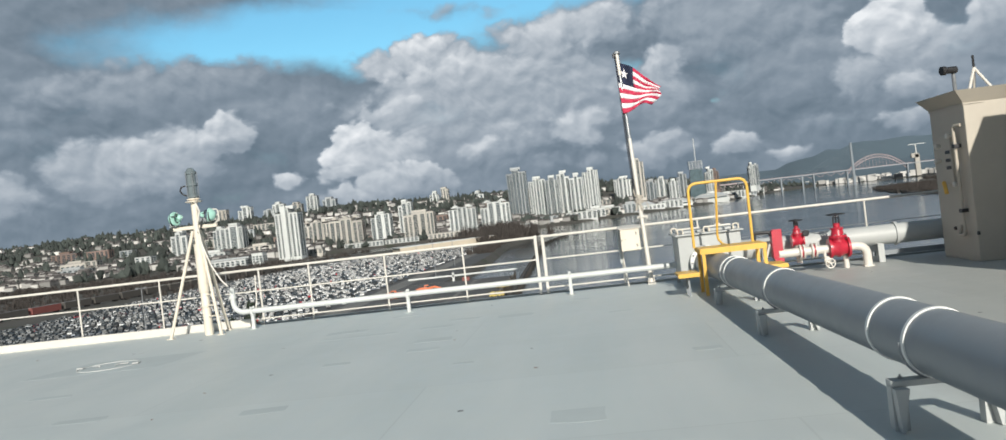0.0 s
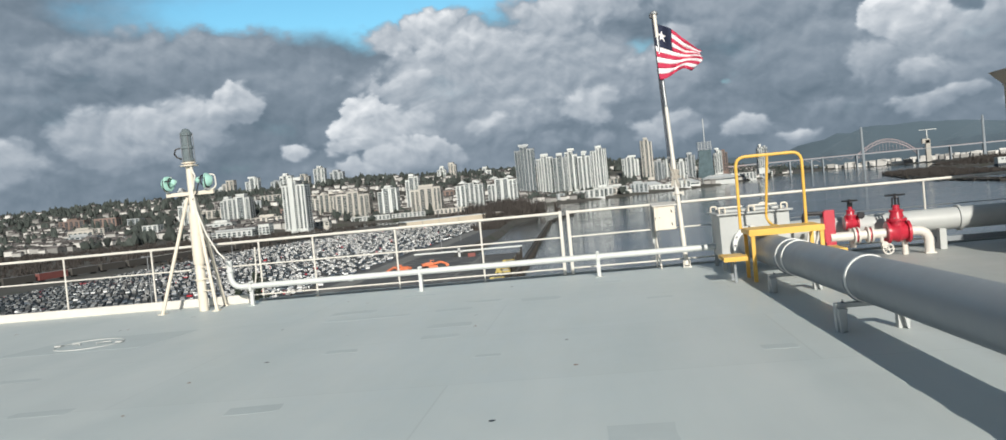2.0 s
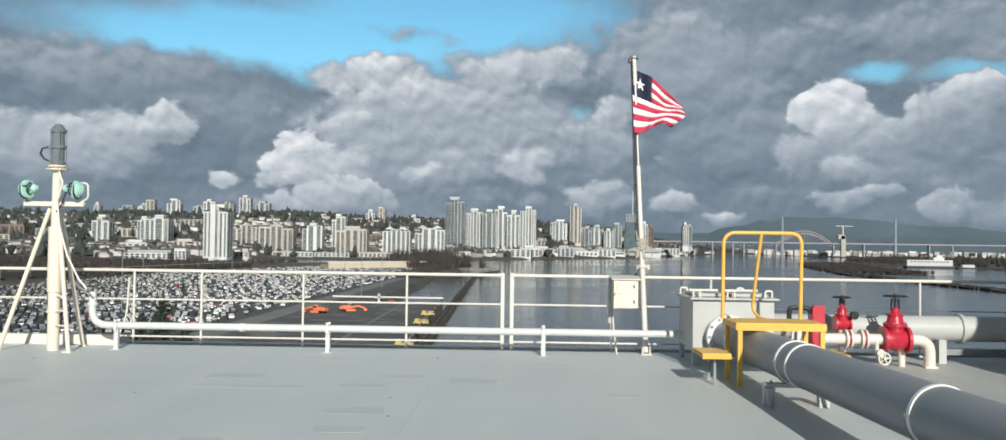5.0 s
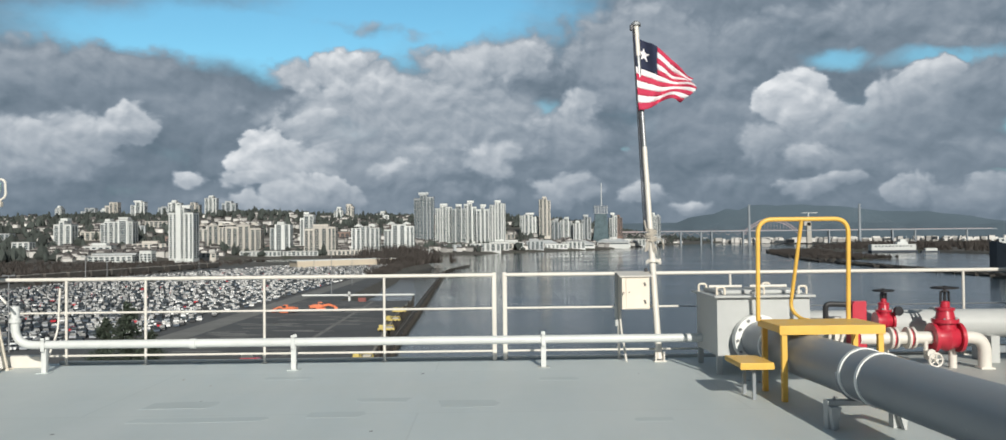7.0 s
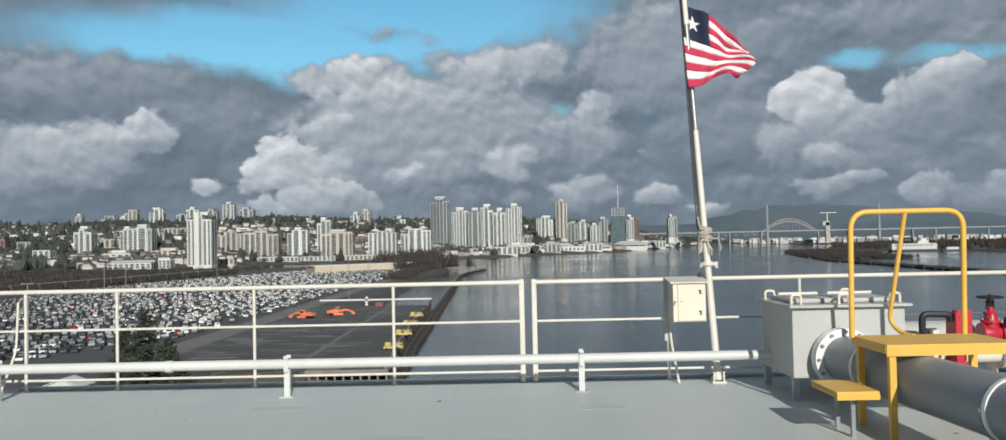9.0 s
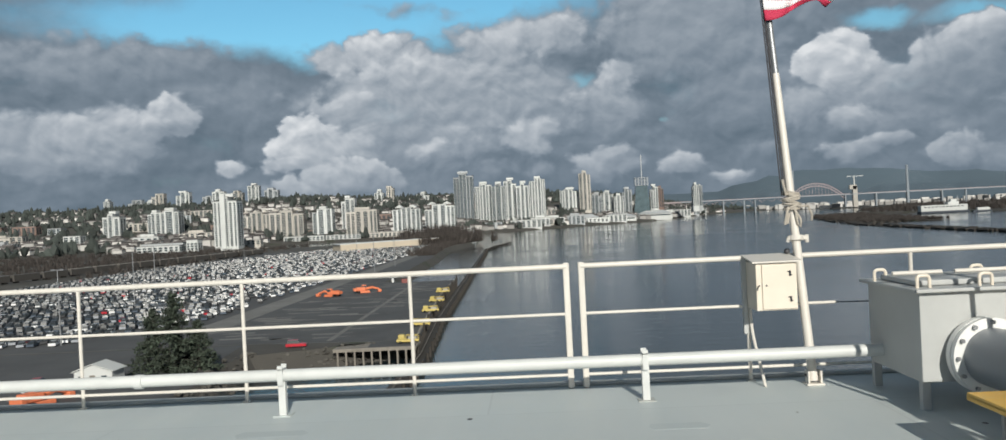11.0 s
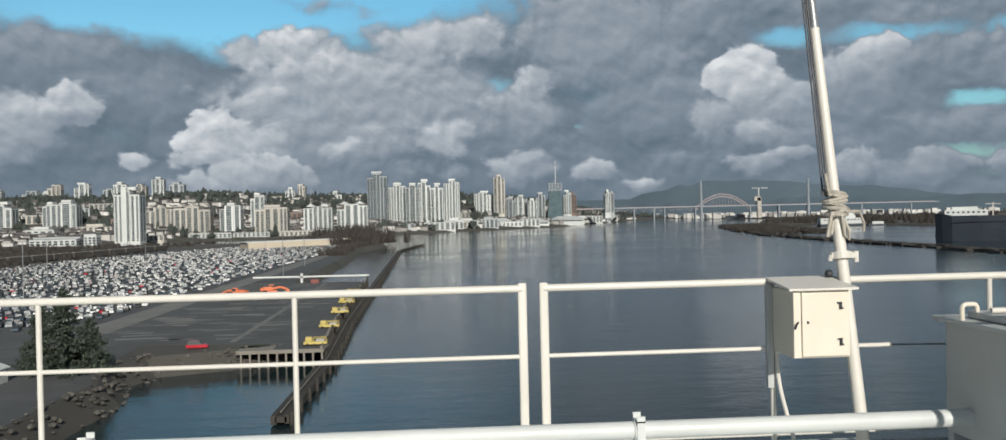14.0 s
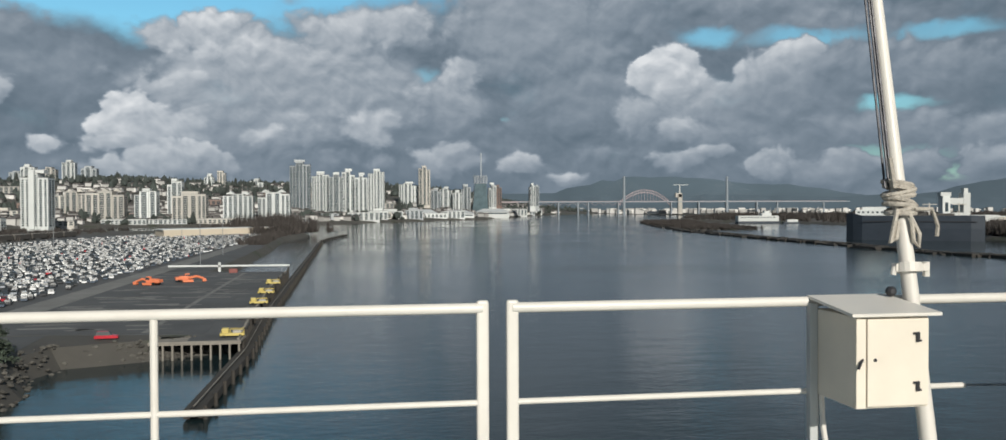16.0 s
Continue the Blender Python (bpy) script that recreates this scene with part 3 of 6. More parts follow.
def railing(x0, x1, posts, ends, label, mid_to=None, low=True):
    r = thing("railing", (x0, RAIL_Y, 0), label, "railing", "deck edge railings")
    part("top_rail", bar([(x0, RAIL_Y, TOP), (x1, RAIL_Y, TOP)], 0.024, 14), "white", r, smooth=True)
    part("middle_rail", bar([(x0, RAIL_Y, MID), (mid_to or x1, RAIL_Y, MID)], 0.014, 10), "white", r, smooth=True)
    if low:
        part("bottom_rail", bar([(x0, RAIL_Y, LOW), (x1, RAIL_Y, LOW)], 0.014, 10), "white", r, smooth=True)
    for x in posts:
        bm = bar([(x, RAIL_Y, 0), (x, RAIL_Y, TOP)], 0.017, 10)
        box(bm, x - 0.035, x + 0.035, RAIL_Y - 0.035, RAIL_Y + 0.035, 0, 0.012)
        part("post", bm, "white", r, smooth=True)
    for x in ends:
        bm = boxed(x - 0.028, x + 0.028, RAIL_Y - 0.016, RAIL_Y + 0.016, 0, TOP + 0.035, bevel=0.012)
        part("end_post", bm, "white", r)
    return r


railing(-13.8, 0.0, (-12.6, -11.0, -9.15, -7.45, -5.42, -4.42, -2.92, -1.40), (0.0,), "white painted steel pipe railing with three rails")
railing(0.135, 9.5, (1.585, 3.02, 6.02, 7.6), (0.135,), "white steel pipe railing beside the flagstaff", mid_to=2.36, low=True)
bm = bar([(2.36, RAIL_Y, MID), (3.0, RAIL_Y, MID - 0.012), (9.4, RAIL_Y, MID)], 0.007, 6)
tagged(part("safety_wire", bm, "galv", None), "thin grey wire strung along the railing", "wire")
# slanting stay behind the box and one by the standpipe
for x, dx in ((1.60, 0.035), (-5.50, -0.05)):
    b = part("rail_stay", bar(rounded([(x - dx * 0.2, RAIL_Y - 0.02, 0.98), (x, RAIL_Y - 0.05, 0.45), (x + dx, RAIL_Y - 0.30, 0.0)], 0.12), 0.013, 8), "white", None, smooth=True)
    tagged(b, "thin white bent steel stay bracing the railing", "stay", "rail stays")

# ---- low water main along the rail ----
main = thing("deck_pipe", (-5.4, 16.2, 0), "pale grey low pipe along the deck edge with an upturned end", "pipe")
run = rounded([(-5.73, 16.2, 0.80), (-5.73, 16.2, 0.335), (2.62, 16.2, 0.33)], 0.22, 8)
part("tube", bar(run, 0.050, 18), "main", main, smooth=True)
part("coupling", turned((-5.73, 16.2, 0.60), (0, 0, 1), [(0, 0.05), (0.005, 0.066), (0.05, 0.066), (0.055, 0.05)]), "main", main)
for x in (-3.65, 2.53):
    part("coupling", turned((x, 16.2, 0.33), (1, 0, 0), [(0, 0.05), (0.004, 0.060), (0.07, 0.060), (0.074, 0.05)]), "main", main, smooth=True)
part("clamp_band", turned((2.505, 16.2, 0.33), (1, 0, 0), [(0, 0.05), (0.002, 0.056), (0.02, 0.056), (0.022, 0.05)]), "black", main)
for x in (-5.38, -2.41, 0.585):
    bm = boxed(x - 0.030, x + 0.030, 16.17, 16.23, 0, 0.285, bevel=0.004)
    box(bm, x - 0.022, x + 0.022, 16.255, 16.262, 0.26, 0.42)
    box(bm, x - 0.022, x + 0.022, 16.138, 16.145, 0.26, 0.42)
    box(bm, x - 0.022, x + 0.022, 16.138, 16.262, 0.384, 0.392)
    sup = part("support", bm, "main", main)
    part("foot_plate", boxed(x - 0.07, x + 0.07, 16.13, 16.27, 0.001, 0.008), "deck", sup)
    part("clamp", bar([(x - 0.028, 16.2 + 0.056 * math.sin(a), 0.33 + 0.056 * math.cos(a)) for a in (i * math.tau / 16 for i in range(17))], 0.007, 6), "main", sup)

# ---- signal mast with two green lamps ----
mast = thing("signal_mast", (-6.16, 15.98, 0), "cream steel tripod mast with lantern and green floodlights", "mast")
part("pole", bar([(-6.16, 15.98, 0), (-6.16, 15.98, 1.0), (-6.16, 15.98, 1.02), (-6.16, 15.98, 2.50)], [0.078, 0.078, 0.070, 0.060], 20), "cream", mast, smooth=True)
part("sleeve", bar([(-6.16, 15.98, 0.80), (-6.16, 15.98, 1.70)], 0.094, 20), "cream", mast, smooth=True)
for fx, fy in ((-6.86, 15.88), (-5.85, 15.80), (-6.0, 16.50)):
    bm = bar([(fx, fy, 0.0), (-6.16 + (fx + 6.16) * 0.12, 15.98 + (fy - 15.98) * 0.12, 1.95)], 0.030, 12)
    box(bm, fx - 0.06, fx + 0.06, fy - 0.06, fy + 0.06, 0, 0.014)
    part("leg", bm, "cream", mast, smooth=True)
for z in (0.52, 0.96, 1.3):
    part("brace_ring", turned((-6.16, 15.98, z), (0, 0, 1), [(0, 0.06), (0.002, 0.100), (0.028, 0.100), (0.03, 0.06)]), "cream", mast)
part("cross_arm", boxed(-6.60, -5.76, 15.93, 16.0, 1.98, 2.045, bevel=0.008), "cream", mast)
part("top_plate", turned((-6.16, 15.98, 2.47), (0, 0, 1), [(0, 0.06), (0.01, 0.15), (0.028, 0.155), (0.03, 0.08), (0.05, 0.08), (0.055, 0.12), (0.075, 0.12), (0.08, 0.05)]), "cream", mast)
lan = part("lantern", turned((-6.16, 15.98, 2.55), (0, 0, 1), [(0, 0.085), (0.02, 0.10), (0.05, 0.10), (0.06, 0.085), (0.22, 0.085), (0.23, 0.105), (0.27, 0.105), (0.28, 0.085), (0.44, 0.085), (0.45, 0.10), (0.49, 0.10), (0.53, 0.07), (0.56, 0.05), (0.575, 0.0)], 20), "lens", mast, "smoked glass navigation lantern in two tiers", True)
for k in range(5):
    a = k * math.tau / 5 + 0.3
    part("guard_rod", bar([(-6.16 + 0.105 * math.cos(a), 15.98 + 0.105 * math.sin(a), z) for z in (2.56, 3.04)], 0.007, 6), "galv", lan)
part("cable_loop", bar([(-6.24, 15.9, 2.60), (-6.31, 15.88, 2.64), (-6.345, 15.87, 2.70), (-6.32, 15.87, 2.77), (-6.25, 15.9, 2.79)], 0.014, 8), "black", lan)
for cx, s in ((-6.52, -1), (-5.83, 1)):
    lamp = part("floodlight", turned((cx + s * 0.10, 15.90, 2.19), (-s, -0.35, 0.15), [(0, 0.0), (0.01, 0.06), (0.05, 0.10), (0.10, 0.125), (0.13, 0.13), (0.15, 0.12), (0.155, 0.10), (0.16, 0.0)], 20), "green", mast, "green glass floodlight", True)
    part("guard", bar([(cx + s * 0.02, 15.86 + 0.118 * math.cos(a), 2.20 + 0.118 * math.sin(a)) for a in (i * math.tau / 16 for i in range(17))], 0.013, 6), "steel", lamp)
    part("guard", bar([(cx - s * 0.06, 15.84 + 0.08 * math.cos(a), 2.215 + 0.08 * math.sin(a)) for a in (i * math.tau / 16 for i in range(17))], 0.010, 6), "steel", lamp)
    part("clip", bar([(cx + s * 0.02, 15.75, 2.24), (cx - s * 0.06, 15.77, 2.25), (cx - s * 0.12, 15.80, 2.24)], 0.010, 6), "steel", lamp)
    part("bracket", bar(rounded([(cx, 15.96, 2.03), (cx + s * 0.12, 15.96, 2.10), (cx + s * 0.12, 15.94, 2.30), (cx - s * 0.05, 15.92, 2.31)], 0.05), 0.014, 8), "white", lamp)
    part("socket", turned((cx - s * 0.10, 15.84, 2.22), (-s, -0.3, 0.2), [(0, 0.05), (0.03, 0.055), (0.07, 0.03)], 12), "green", lamp)
part("cable", bar([(-6.10, 15.9, 2.47), (-6.03, 15.88, 2.30), (-6.10, 15.88, 2.05), (-6.06, 15.88, 1.7), (-5.93, 15.86, 1.3), (-5.75, 15.84, 0.98), (-5.64, 15.84, 0.86)], 0.014, 8), "white", mast)
part("cable", bar([(-6.05, 15.9, 2.25), (-5.98, 15.88, 2.18), (-6.04, 15.88, 2.0), (-6.12, 15.9, 1.9)], 0.011, 8), "black", mast)
for z in (0.35, 0.55, 0.75):
    part("rung", bar([(-6.10, 15.91, z), (-5.95, 15.85, z)], 0.011, 8), "cream", mast)

# ---- flagstaff and flag ----
FOOT, TIP = Vector((2.05, 16.55, 0)), Vector((1.93, 17.28, 4.43))


def on_staff(z):
    return FOOT.lerp(TIP, z / TIP.z)


staff = thing("flagstaff", FOOT, "raked white ensign staff with rope turns and bare grey top", "flagpole")
part("pole", bar([on_staff(z) for z in (0.03, 1.0, 2.72)], [0.040, 0.037, 0.031], 20), "white", staff, smooth=True)
part("upper_pole", bar([on_staff(z) for z in (2.72, 3.4, 4.36)], [0.029, 0.029, 0.029], 18), "galv", staff, "bare grey upper pole", True)
part("white_collar", bar([on_staff(z) for z in (3.95, 4.36)], 0.034, 18), "white", staff, "rust-spotted white painted tip", True)
part("truck", bar([on_staff(4.36), on_staff(4.365), on_staff(4.40), on_staff(4.43)], [0.04, 0.065, 0.065, 0.03], 16), "galv", staff)
part("sheave", boxed(1.845, 1.895, 17.22, 17.27, 4.30, 4.38, bevel=0.01), "steel", staff)
bm = boxed(1.975, 2.125, 16.48, 16.63, 0.0, 0.016, bevel=0.004)
for s in (-1, 1):
    box(bm, 2.05 + s * 0.052 - 0.007, 2.05 + s * 0.052 + 0.007, 16.50, 16.60, 0.016, 0.12)
part("foot", bm, "white", staff)
part("hinge_pin", bar([(1.98, 16.56, 0.08), (2.12, 16.56, 0.08)], 0.012, 10), "steel", staff)
c = on_staff(1.24)
bm = lathe(bmesh.new(), c - Vector((0, 0.005, 0.02)), (0, 0.16, 1), [(0, 0.05), (0.002, 0.064), (0.045, 0.064), (0.047, 0.05)], 18)
box(bm, c.x - 0.07, c.x + 0.10, c.y - 0.02, c.y + 0.02, c.z - 0.012, c.z + 0.022)
sweep(bm, [(c.x - 0.065, c.y, c.z + 0.01), (c.x - 0.075, c.y, c.z - 0.03)], 0.014, 8)
sweep(bm, [(c.x + 0.095, c.y, c.z + 0.03), (c.x + 0.095, c.y, c.z - 0.04)], 0.016, 8)
part("cleat", bm, "white", staff)
part("lamp_bracket", turned((c.x - 0.085, c.y + 0.02, c.z - 0.11), (0, -1, 0.1), [(0, 0.012), (0.01, 0.024), (0.03, 0.024), (0.04, 0.012)], 14), "steel", staff)
# halyard: two lines down to turns of rope round the pole
for dx in (-0.050, -0.066, -0.086):
    p, q = on_staff(4.33), on_staff(1.62)
    part("halyard", bar([(p.x + dx * 0.6, p.y - 0.03, p.z), (q.x + dx, q.y - 0.03, q.z)], 0.006, 6), "steel", staff)
rope = bmesh.new()
for k in range(8):
    c = on_staff(1.50 + 0.020 * k)
    tilt = 0.02 * math.sin(k * 1.7)
    sweep(rope, [(c.x + (0.062 + 0.006 * (k % 3)) * math.cos(a), c.y + 0.062 * math.sin(a), c.z + tilt * math.cos(a)) for a in (i * math.tau / 16 for i in range(17))], 0.012, 6)
c = on_staff(1.5)
sweep(rope, [(c.x - 0.05, c.y - 0.05, 1.52), (c.x - 0.07, c.y - 0.05, 1.43), (c.x - 0.085, c.y - 0.05, 1.36), (c.x - 0.06, c.y - 0.055, 1.38), (c.x - 0.045, c.y - 0.05, 1.46)], 0.011, 6)
sweep(rope, [(c.x + 0.03, c.y - 0.06, 1.52), (c.x + 0.12, c.y - 0.06, 1.52), (c.x + 0.15, c.y - 0.06, 1.44), (c.x + 0.145, c.y - 0.06, 1.39)], 0.010, 6)
sweep(rope, [(c.x + 0.0, c.y - 0.065, 1.50), (c.x + 0.05, c.y - 0.07, 1.40), (c.x + 0.045, c.y - 0.07, 1.34), (c.x + 0.02, c.y - 0.07, 1.37), (c.x + 0.01, c.y - 0.065, 1.48)], 0.010, 6)
sweep(rope, [(c.x - 0.06, c.y - 0.04, 1.62), (c.x - 0.08, c.y - 0.05, 1.70), (c.x - 0.09, c.y - 0.05, 1.76)], 0.012, 6)
part("rope", rope, "rope", staff, "grey worn rope wound round the pole")

flag = thing("flag", on_staff(4.2), "red and white striped flag with one star, blowing", "flag")
NU, NV = 44, 33


def cloth(u, v):
    """The cloth, bunched at the hoist so that the canton turns edge-on, falling towards the fly."""
    top = on_staff(4.22 - 1.0 * v)
    fold = 0.16 * (1 - v) ** 0.7                      # the upper hoist is gathered away from the eye
    s = max(0.0, (u - fold) / (1 - fold))
    fly = 0.13 * min(u / max(fold, 0.01), 1.0) * (1 - v) + 0.70 * s ** 0.95 * (1 - 0.22 * abs(v - 0.35))
    z = 4.22 - 1.0 * v * (1 - 0.34 * u) - 0.58 * u ** 1.2 * (1 - 0.62 * v) + 0.035 * math.sin(7.0 * u + 3.5 * v)
    y = top.y - 0.05 + 0.11 * u ** 0.6 * math.sin(8.5 * u + 4.2 * v) + 0.05 * math.sin(15 * u - 6 * v) * u + 0.10 * (1 - v) * math.sin(math.pi * min(u / 0.3, 1.0))
    x = top.x - 0.05 + fly + 0.04 * u * math.sin(9 * v + 2.0)
    return x, y, z


def flag_cloth(name, keep, material, label=""):
    v, f, at = [], [], {}
    for i in range(NU):
        for j in range(NV):
            if keep(i, j):
                q = []
                for a, b in ((i, j), (i + 1, j), (i + 1, j + 1), (i, j + 1)):
                    if (a, b) not in at:
                        at[a, b] = len(v)
                        v.append(cloth(a / NU, b / NV))
                    q.append(at[a, b])
                f.append(q)
    ob = solid(name, (v, f), material, flag, label, True)
    th = ob.modifiers.new("thickness", "SOLIDIFY")
    th.thickness = 0.004
    return ob


def canton(i, j):
    return i < 16 and j < 15


for k in range(11):
    flag_cloth("stripe", lambda i, j, k=k: j // 3 == k and not canton(i, j), "flag_red" if k % 2 == 0 else "flag_white", "red stripe" if k % 2 == 0 else "white stripe")
flag_cloth("canton", canton, "flag_blue", "navy blue canton")
pts = []
for k in range(10):
    a, r = k * math.pi / 5, (1.0 if k % 2 == 0 else 0.40)
    pts.append((0.18 + 0.085 * r * math.sin(a), 0.225 - 0.115 * r * math.cos(a)))
v = [(cloth(a, b)[0], cloth(a, b)[1] - 0.008, cloth(a, b)[2]) for a, b in pts] + [(cloth(0.18, 0.225)[0], cloth(0.18, 0.225)[1] - 0.010, cloth(0.18, 0.225)[2])]
solid("star", (v, [(i, (i + 1) % 10, 10) for i in range(10)]), "flag_white", flag, "white star")

# ---- small cabinet on the rail ----
CAB = -0.008
cab = thing("junction_cabinet", (1.76, 16.62, 0.66), "small cream steel cabinet with hinged door on the railing", "cabinet")
part("body", boxed(1.585, 1.93, 16.46, 16.80, 0.655, 1.055, bevel=0.004), "cream", cab)
part("frame_post", boxed(1.545, 1.585, 16.775, 16.815, 0.42, 1.08, bevel=0.004), "light", cab)
bm = bmesh.new()
lid = [(1.555, 16.425, 1.058), (1.975, 16.425, 1.058), (1.955, 16.83, 1.100), (1.555, 16.83, 1.100)]
a, b = [bm.verts.new(p) for p in lid], [bm.verts.new((x, y, z + 0.014)) for x, y, z in lid]
bm.faces.new(a[::-1]), bm.faces.new(b)
for i in range(4):
    bm.faces.new((a[i], a[(i + 1) % 4], b[(i + 1) % 4], b[i]))
part("lid", bm, "white", cab, "sloping white lid")
door = part("door", boxed(1.637, 1.925, 16.446, 16.458, 0.665, 1.045, bevel=0.003), "cream", cab)
part("side_strip", boxed(1.587, 1.632, 16.450, 16.458, 0.657, 1.048, bevel=0.002), "cream", cab)
for z in (0.75, 0.965):
    bm = boxed(1.862, 1.878, 16.435, 16.446, z - 0.022, z + 0.022, bevel=0.003)
    box(bm, 1.850, 1.866, 16.436, 16.446, z + 0.012, z + 0.02), box(bm, 1.870, 1.886, 16.436, 16.446, z - 0.02, z - 0.012)
    part("hinge", bm, "steel", door)
part("latch", bar([(1.612, 16.44, 0.872), (1.60, 16.435, 0.862), (1.588, 16.435, 0.832)], 0.006, 6), "steel", cab)
part("keyhole", turned((1.672, 16.447, 0.868), (0, -1, 0), [(0, 0.008), (0.004, 0.008)], 10), "steel", door)

cab.location.x += CAB

# ---- grey chest at the end of the big pipe ----
chest = thing("valve_chest", (3.02, 15.95, 0), "light grey steel chest on legs with bolted lid", "chest")
part("body", boxed(2.50, 3.55, 15.46, 16.44, 0.20, 0.855, bevel=0.006), "light", chest)
part("lid", boxed(2.445, 3.60, 15.40, 16.49, 0.858, 0.885, bevel=0.006), "light", chest)
for x, y in ((2.53, 15.50), (3.51, 15.50), (2.53, 16.40), (3.51, 16.40)):
    part("leg", boxed(x - 0.03, x + 0.03, y - 0.03, y + 0.03, 0, 0.20), "light", chest)
for x0, x1 in ((2.55, 2.98), (3.04, 3.52)):
    hat = part("hatch", boxed(x0, x1, 15.62, 16.30, 0.888, 0.93, bevel=0.01), "light", chest, "raised hatch on the lid")
    part("hinge_bar", bar([(x0 + 0.02, 16.1, 0.95), (x1 - 0.02, 16.1, 0.95)], 0.016, 10), "white", hat)
for x, y in ((2.52, 16.22), (2.56, 15.52), (3.30, 16.24), (3.50, 15.55), (3.0, 15.5)):
    part("lug", bar(rounded([(x - 0.045, y, 0.885), (x - 0.045, y, 0.975), (x + 0.045, y, 0.975), (x + 0.045, y, 0.885)], 0.03), 0.013, 8), "cream", chest, smooth=True)

# ---- big grey pipe along the deck ----
PR = 0.208


def pipe_at(y):
    """The axis of the big pipe, which falls a little towards the rail."""
    return Vector((3.0 - 0.013 * (y - 10), y, 0.46 - 0.012 * (y - 10)))


ALONG = (pipe_at(1) - pipe_at(0)).normalized()


def pipe_ring(y, profile, seg=40):
    return turned(pipe_at(y), ALONG, profile, seg)


big = thing("deck_pipe", (3.02, 6.0, 0), "thick dark grey painted pipe on saddle supports", "pipe", "big deck pipes")
part("tube", bar([pipe_at(y) for y in (-14, 4, 10, 15.32)], PR, 44), "pipe", big, smooth=True)
part("flange", pipe_ring(15.30, [(0, PR), (0.002, PR + 0.07), (0.045, PR + 0.07), (0.05, PR), (0.06, PR), (0.062, PR + 0.07), (0.12, PR + 0.07), (0.13, PR)], 36), "band", big, "white bolted flange", True)
for k in range(12):
    a, c = k * math.tau / 12, pipe_at(15.275)
    part("bolt", turned((c.x + (PR + 0.042) * math.cos(a), 15.275, c.z + (PR + 0.042) * math.sin(a)), (0, 1, 0), [(0, 0.016), (0.03, 0.016)], 6), "galv", big)
for y in (-3.0, -0.5, 2.4, 5.75, 6.41, 9.73, 12.30, 12.62, 14.66):
    part("band", pipe_ring(y, [(0, PR), (0.001, PR + 0.010), (0.042, PR + 0.010), (0.043, PR)]), "band", big, "white weathered band", True)
for y in (-1.8, 2.2, 5.77, 9.75, 12.64):
    c = pipe_at(y)
    zt = c.z - PR
    bm = boxed(c.x - 0.31, c.x + 0.31, y - 0.02, y + 0.08, zt - 0.035, zt + 0.004, bevel=0.004)
    for q in (-1, 1):
        box(bm, c.x + q * 0.265 - 0.045, c.x + q * 0.265 + 0.045, y - 0.014, y + 0.074, 0, zt - 0.035)
    for q in (-1, 1):
        a = [bm.verts.new((c.x + q * u, y + v, z)) for v in (-0.09, -0.016) for u, z in ((0.308, zt - 0.036), (0.225, zt - 0.036), (0.275, 0.004), (0.290, 0.004))]
        for f in ((0, 1, 2, 3), (4, 7, 6, 5), (0, 4, 5, 1), (1, 5, 6, 2), (2, 6, 7, 3), (3, 7, 4, 0)):
            bm.faces.new([a[i] for i in f])
    bmesh.ops.recalc_face_normals(bm, faces=bm.faces)
    sad = part("saddle", bm, "light", big, "grey steel saddle support")
    part("strap", bar([(c.x + (PR + 0.012) * math.cos(a), y + 0.03, c.z + (PR + 0.012) * math.sin(a)) for a in (math.pi * (0.97 + i / 14) for i in range(15))], 0.012, 6), "pipe", sad)
    for q in (-1, 1):
        part("strap_bolt", turned((c.x + q * (PR + 0.03), y + 0.03, zt + 0.004), (0, 0, 1), [(0, 0.014), (0.015, 0.014), (0.016, 0.007), (0.03, 0.007)], 8), "galv", sad)

# ---- yellow step-over platform ----
plat = thing("step_platform", (3.16, 14.2, 0), "yellow painted steel step-over platform with hoop handrail", "platform")
bm = boxed(2.70, 3.69, 13.84, 14.50, 0.69, 0.712, bevel=0.004)
box(bm, 2.70, 3.69, 13.835, 13.850, 0.628, 0.70)
box(bm, 2.695, 2.708, 13.85, 14.50, 0.645, 0.70)
box(bm, 3.682, 3.695, 13.85, 14.50, 0.645, 0.70)
part("tread", bm, "yellow", plat)
for x in (2.75, 3.655):
    for y in (13.878, 14.46):
        part("leg", boxed(x - 0.026, x + 0.026, y - 0.026, y + 0.026, 0, 0.69, bevel=0.004), "yellow", plat)
for x0, x1 in ((2.345, 2.665), (3.665, 3.985)):
    st = part("step", boxed(x0, x1, 13.90, 14.46, 0.335, 0.362, bevel=0.004), "yellow", plat)
    bm = boxed(x0, x1, 13.895, 13.915, 0.30, 0.345)
    box(bm, x0 if x0 < 3 else x1 - 0.012, x0 + 0.012 if x0 < 3 else x1, 13.9, 14.46, 0.315, 0.345)
    part("step_edge", bm, "yellow", st)
    xm = (x0 + x1) / 2
    for y in (14.02, 14.34):
        part("step_leg", boxed(xm - 0.015, xm + 0.015, y - 0.015, y + 0.015, 0, 0.335), "pipe", st)
part("handrail", bar(rounded([(2.69, 14.47, 0.70), (2.69, 14.43, 1.715), (3.60, 14.43, 1.715), (3.60, 14.47, 0.70)], 0.15, 8), 0.022, 14), "yellow", plat, smooth=True)
part("brace", bar(rounded([(3.13, 14.43, 1.71), (3.10, 14.72, 0.80), (3.16, 14.60, 0.70), (3.2, 14.48, 0.70)], 0.08, 6), 0.019, 12), "yellow", plat, smooth=True)

plat.location += Vector((-0.05, -0.08, 0.0))

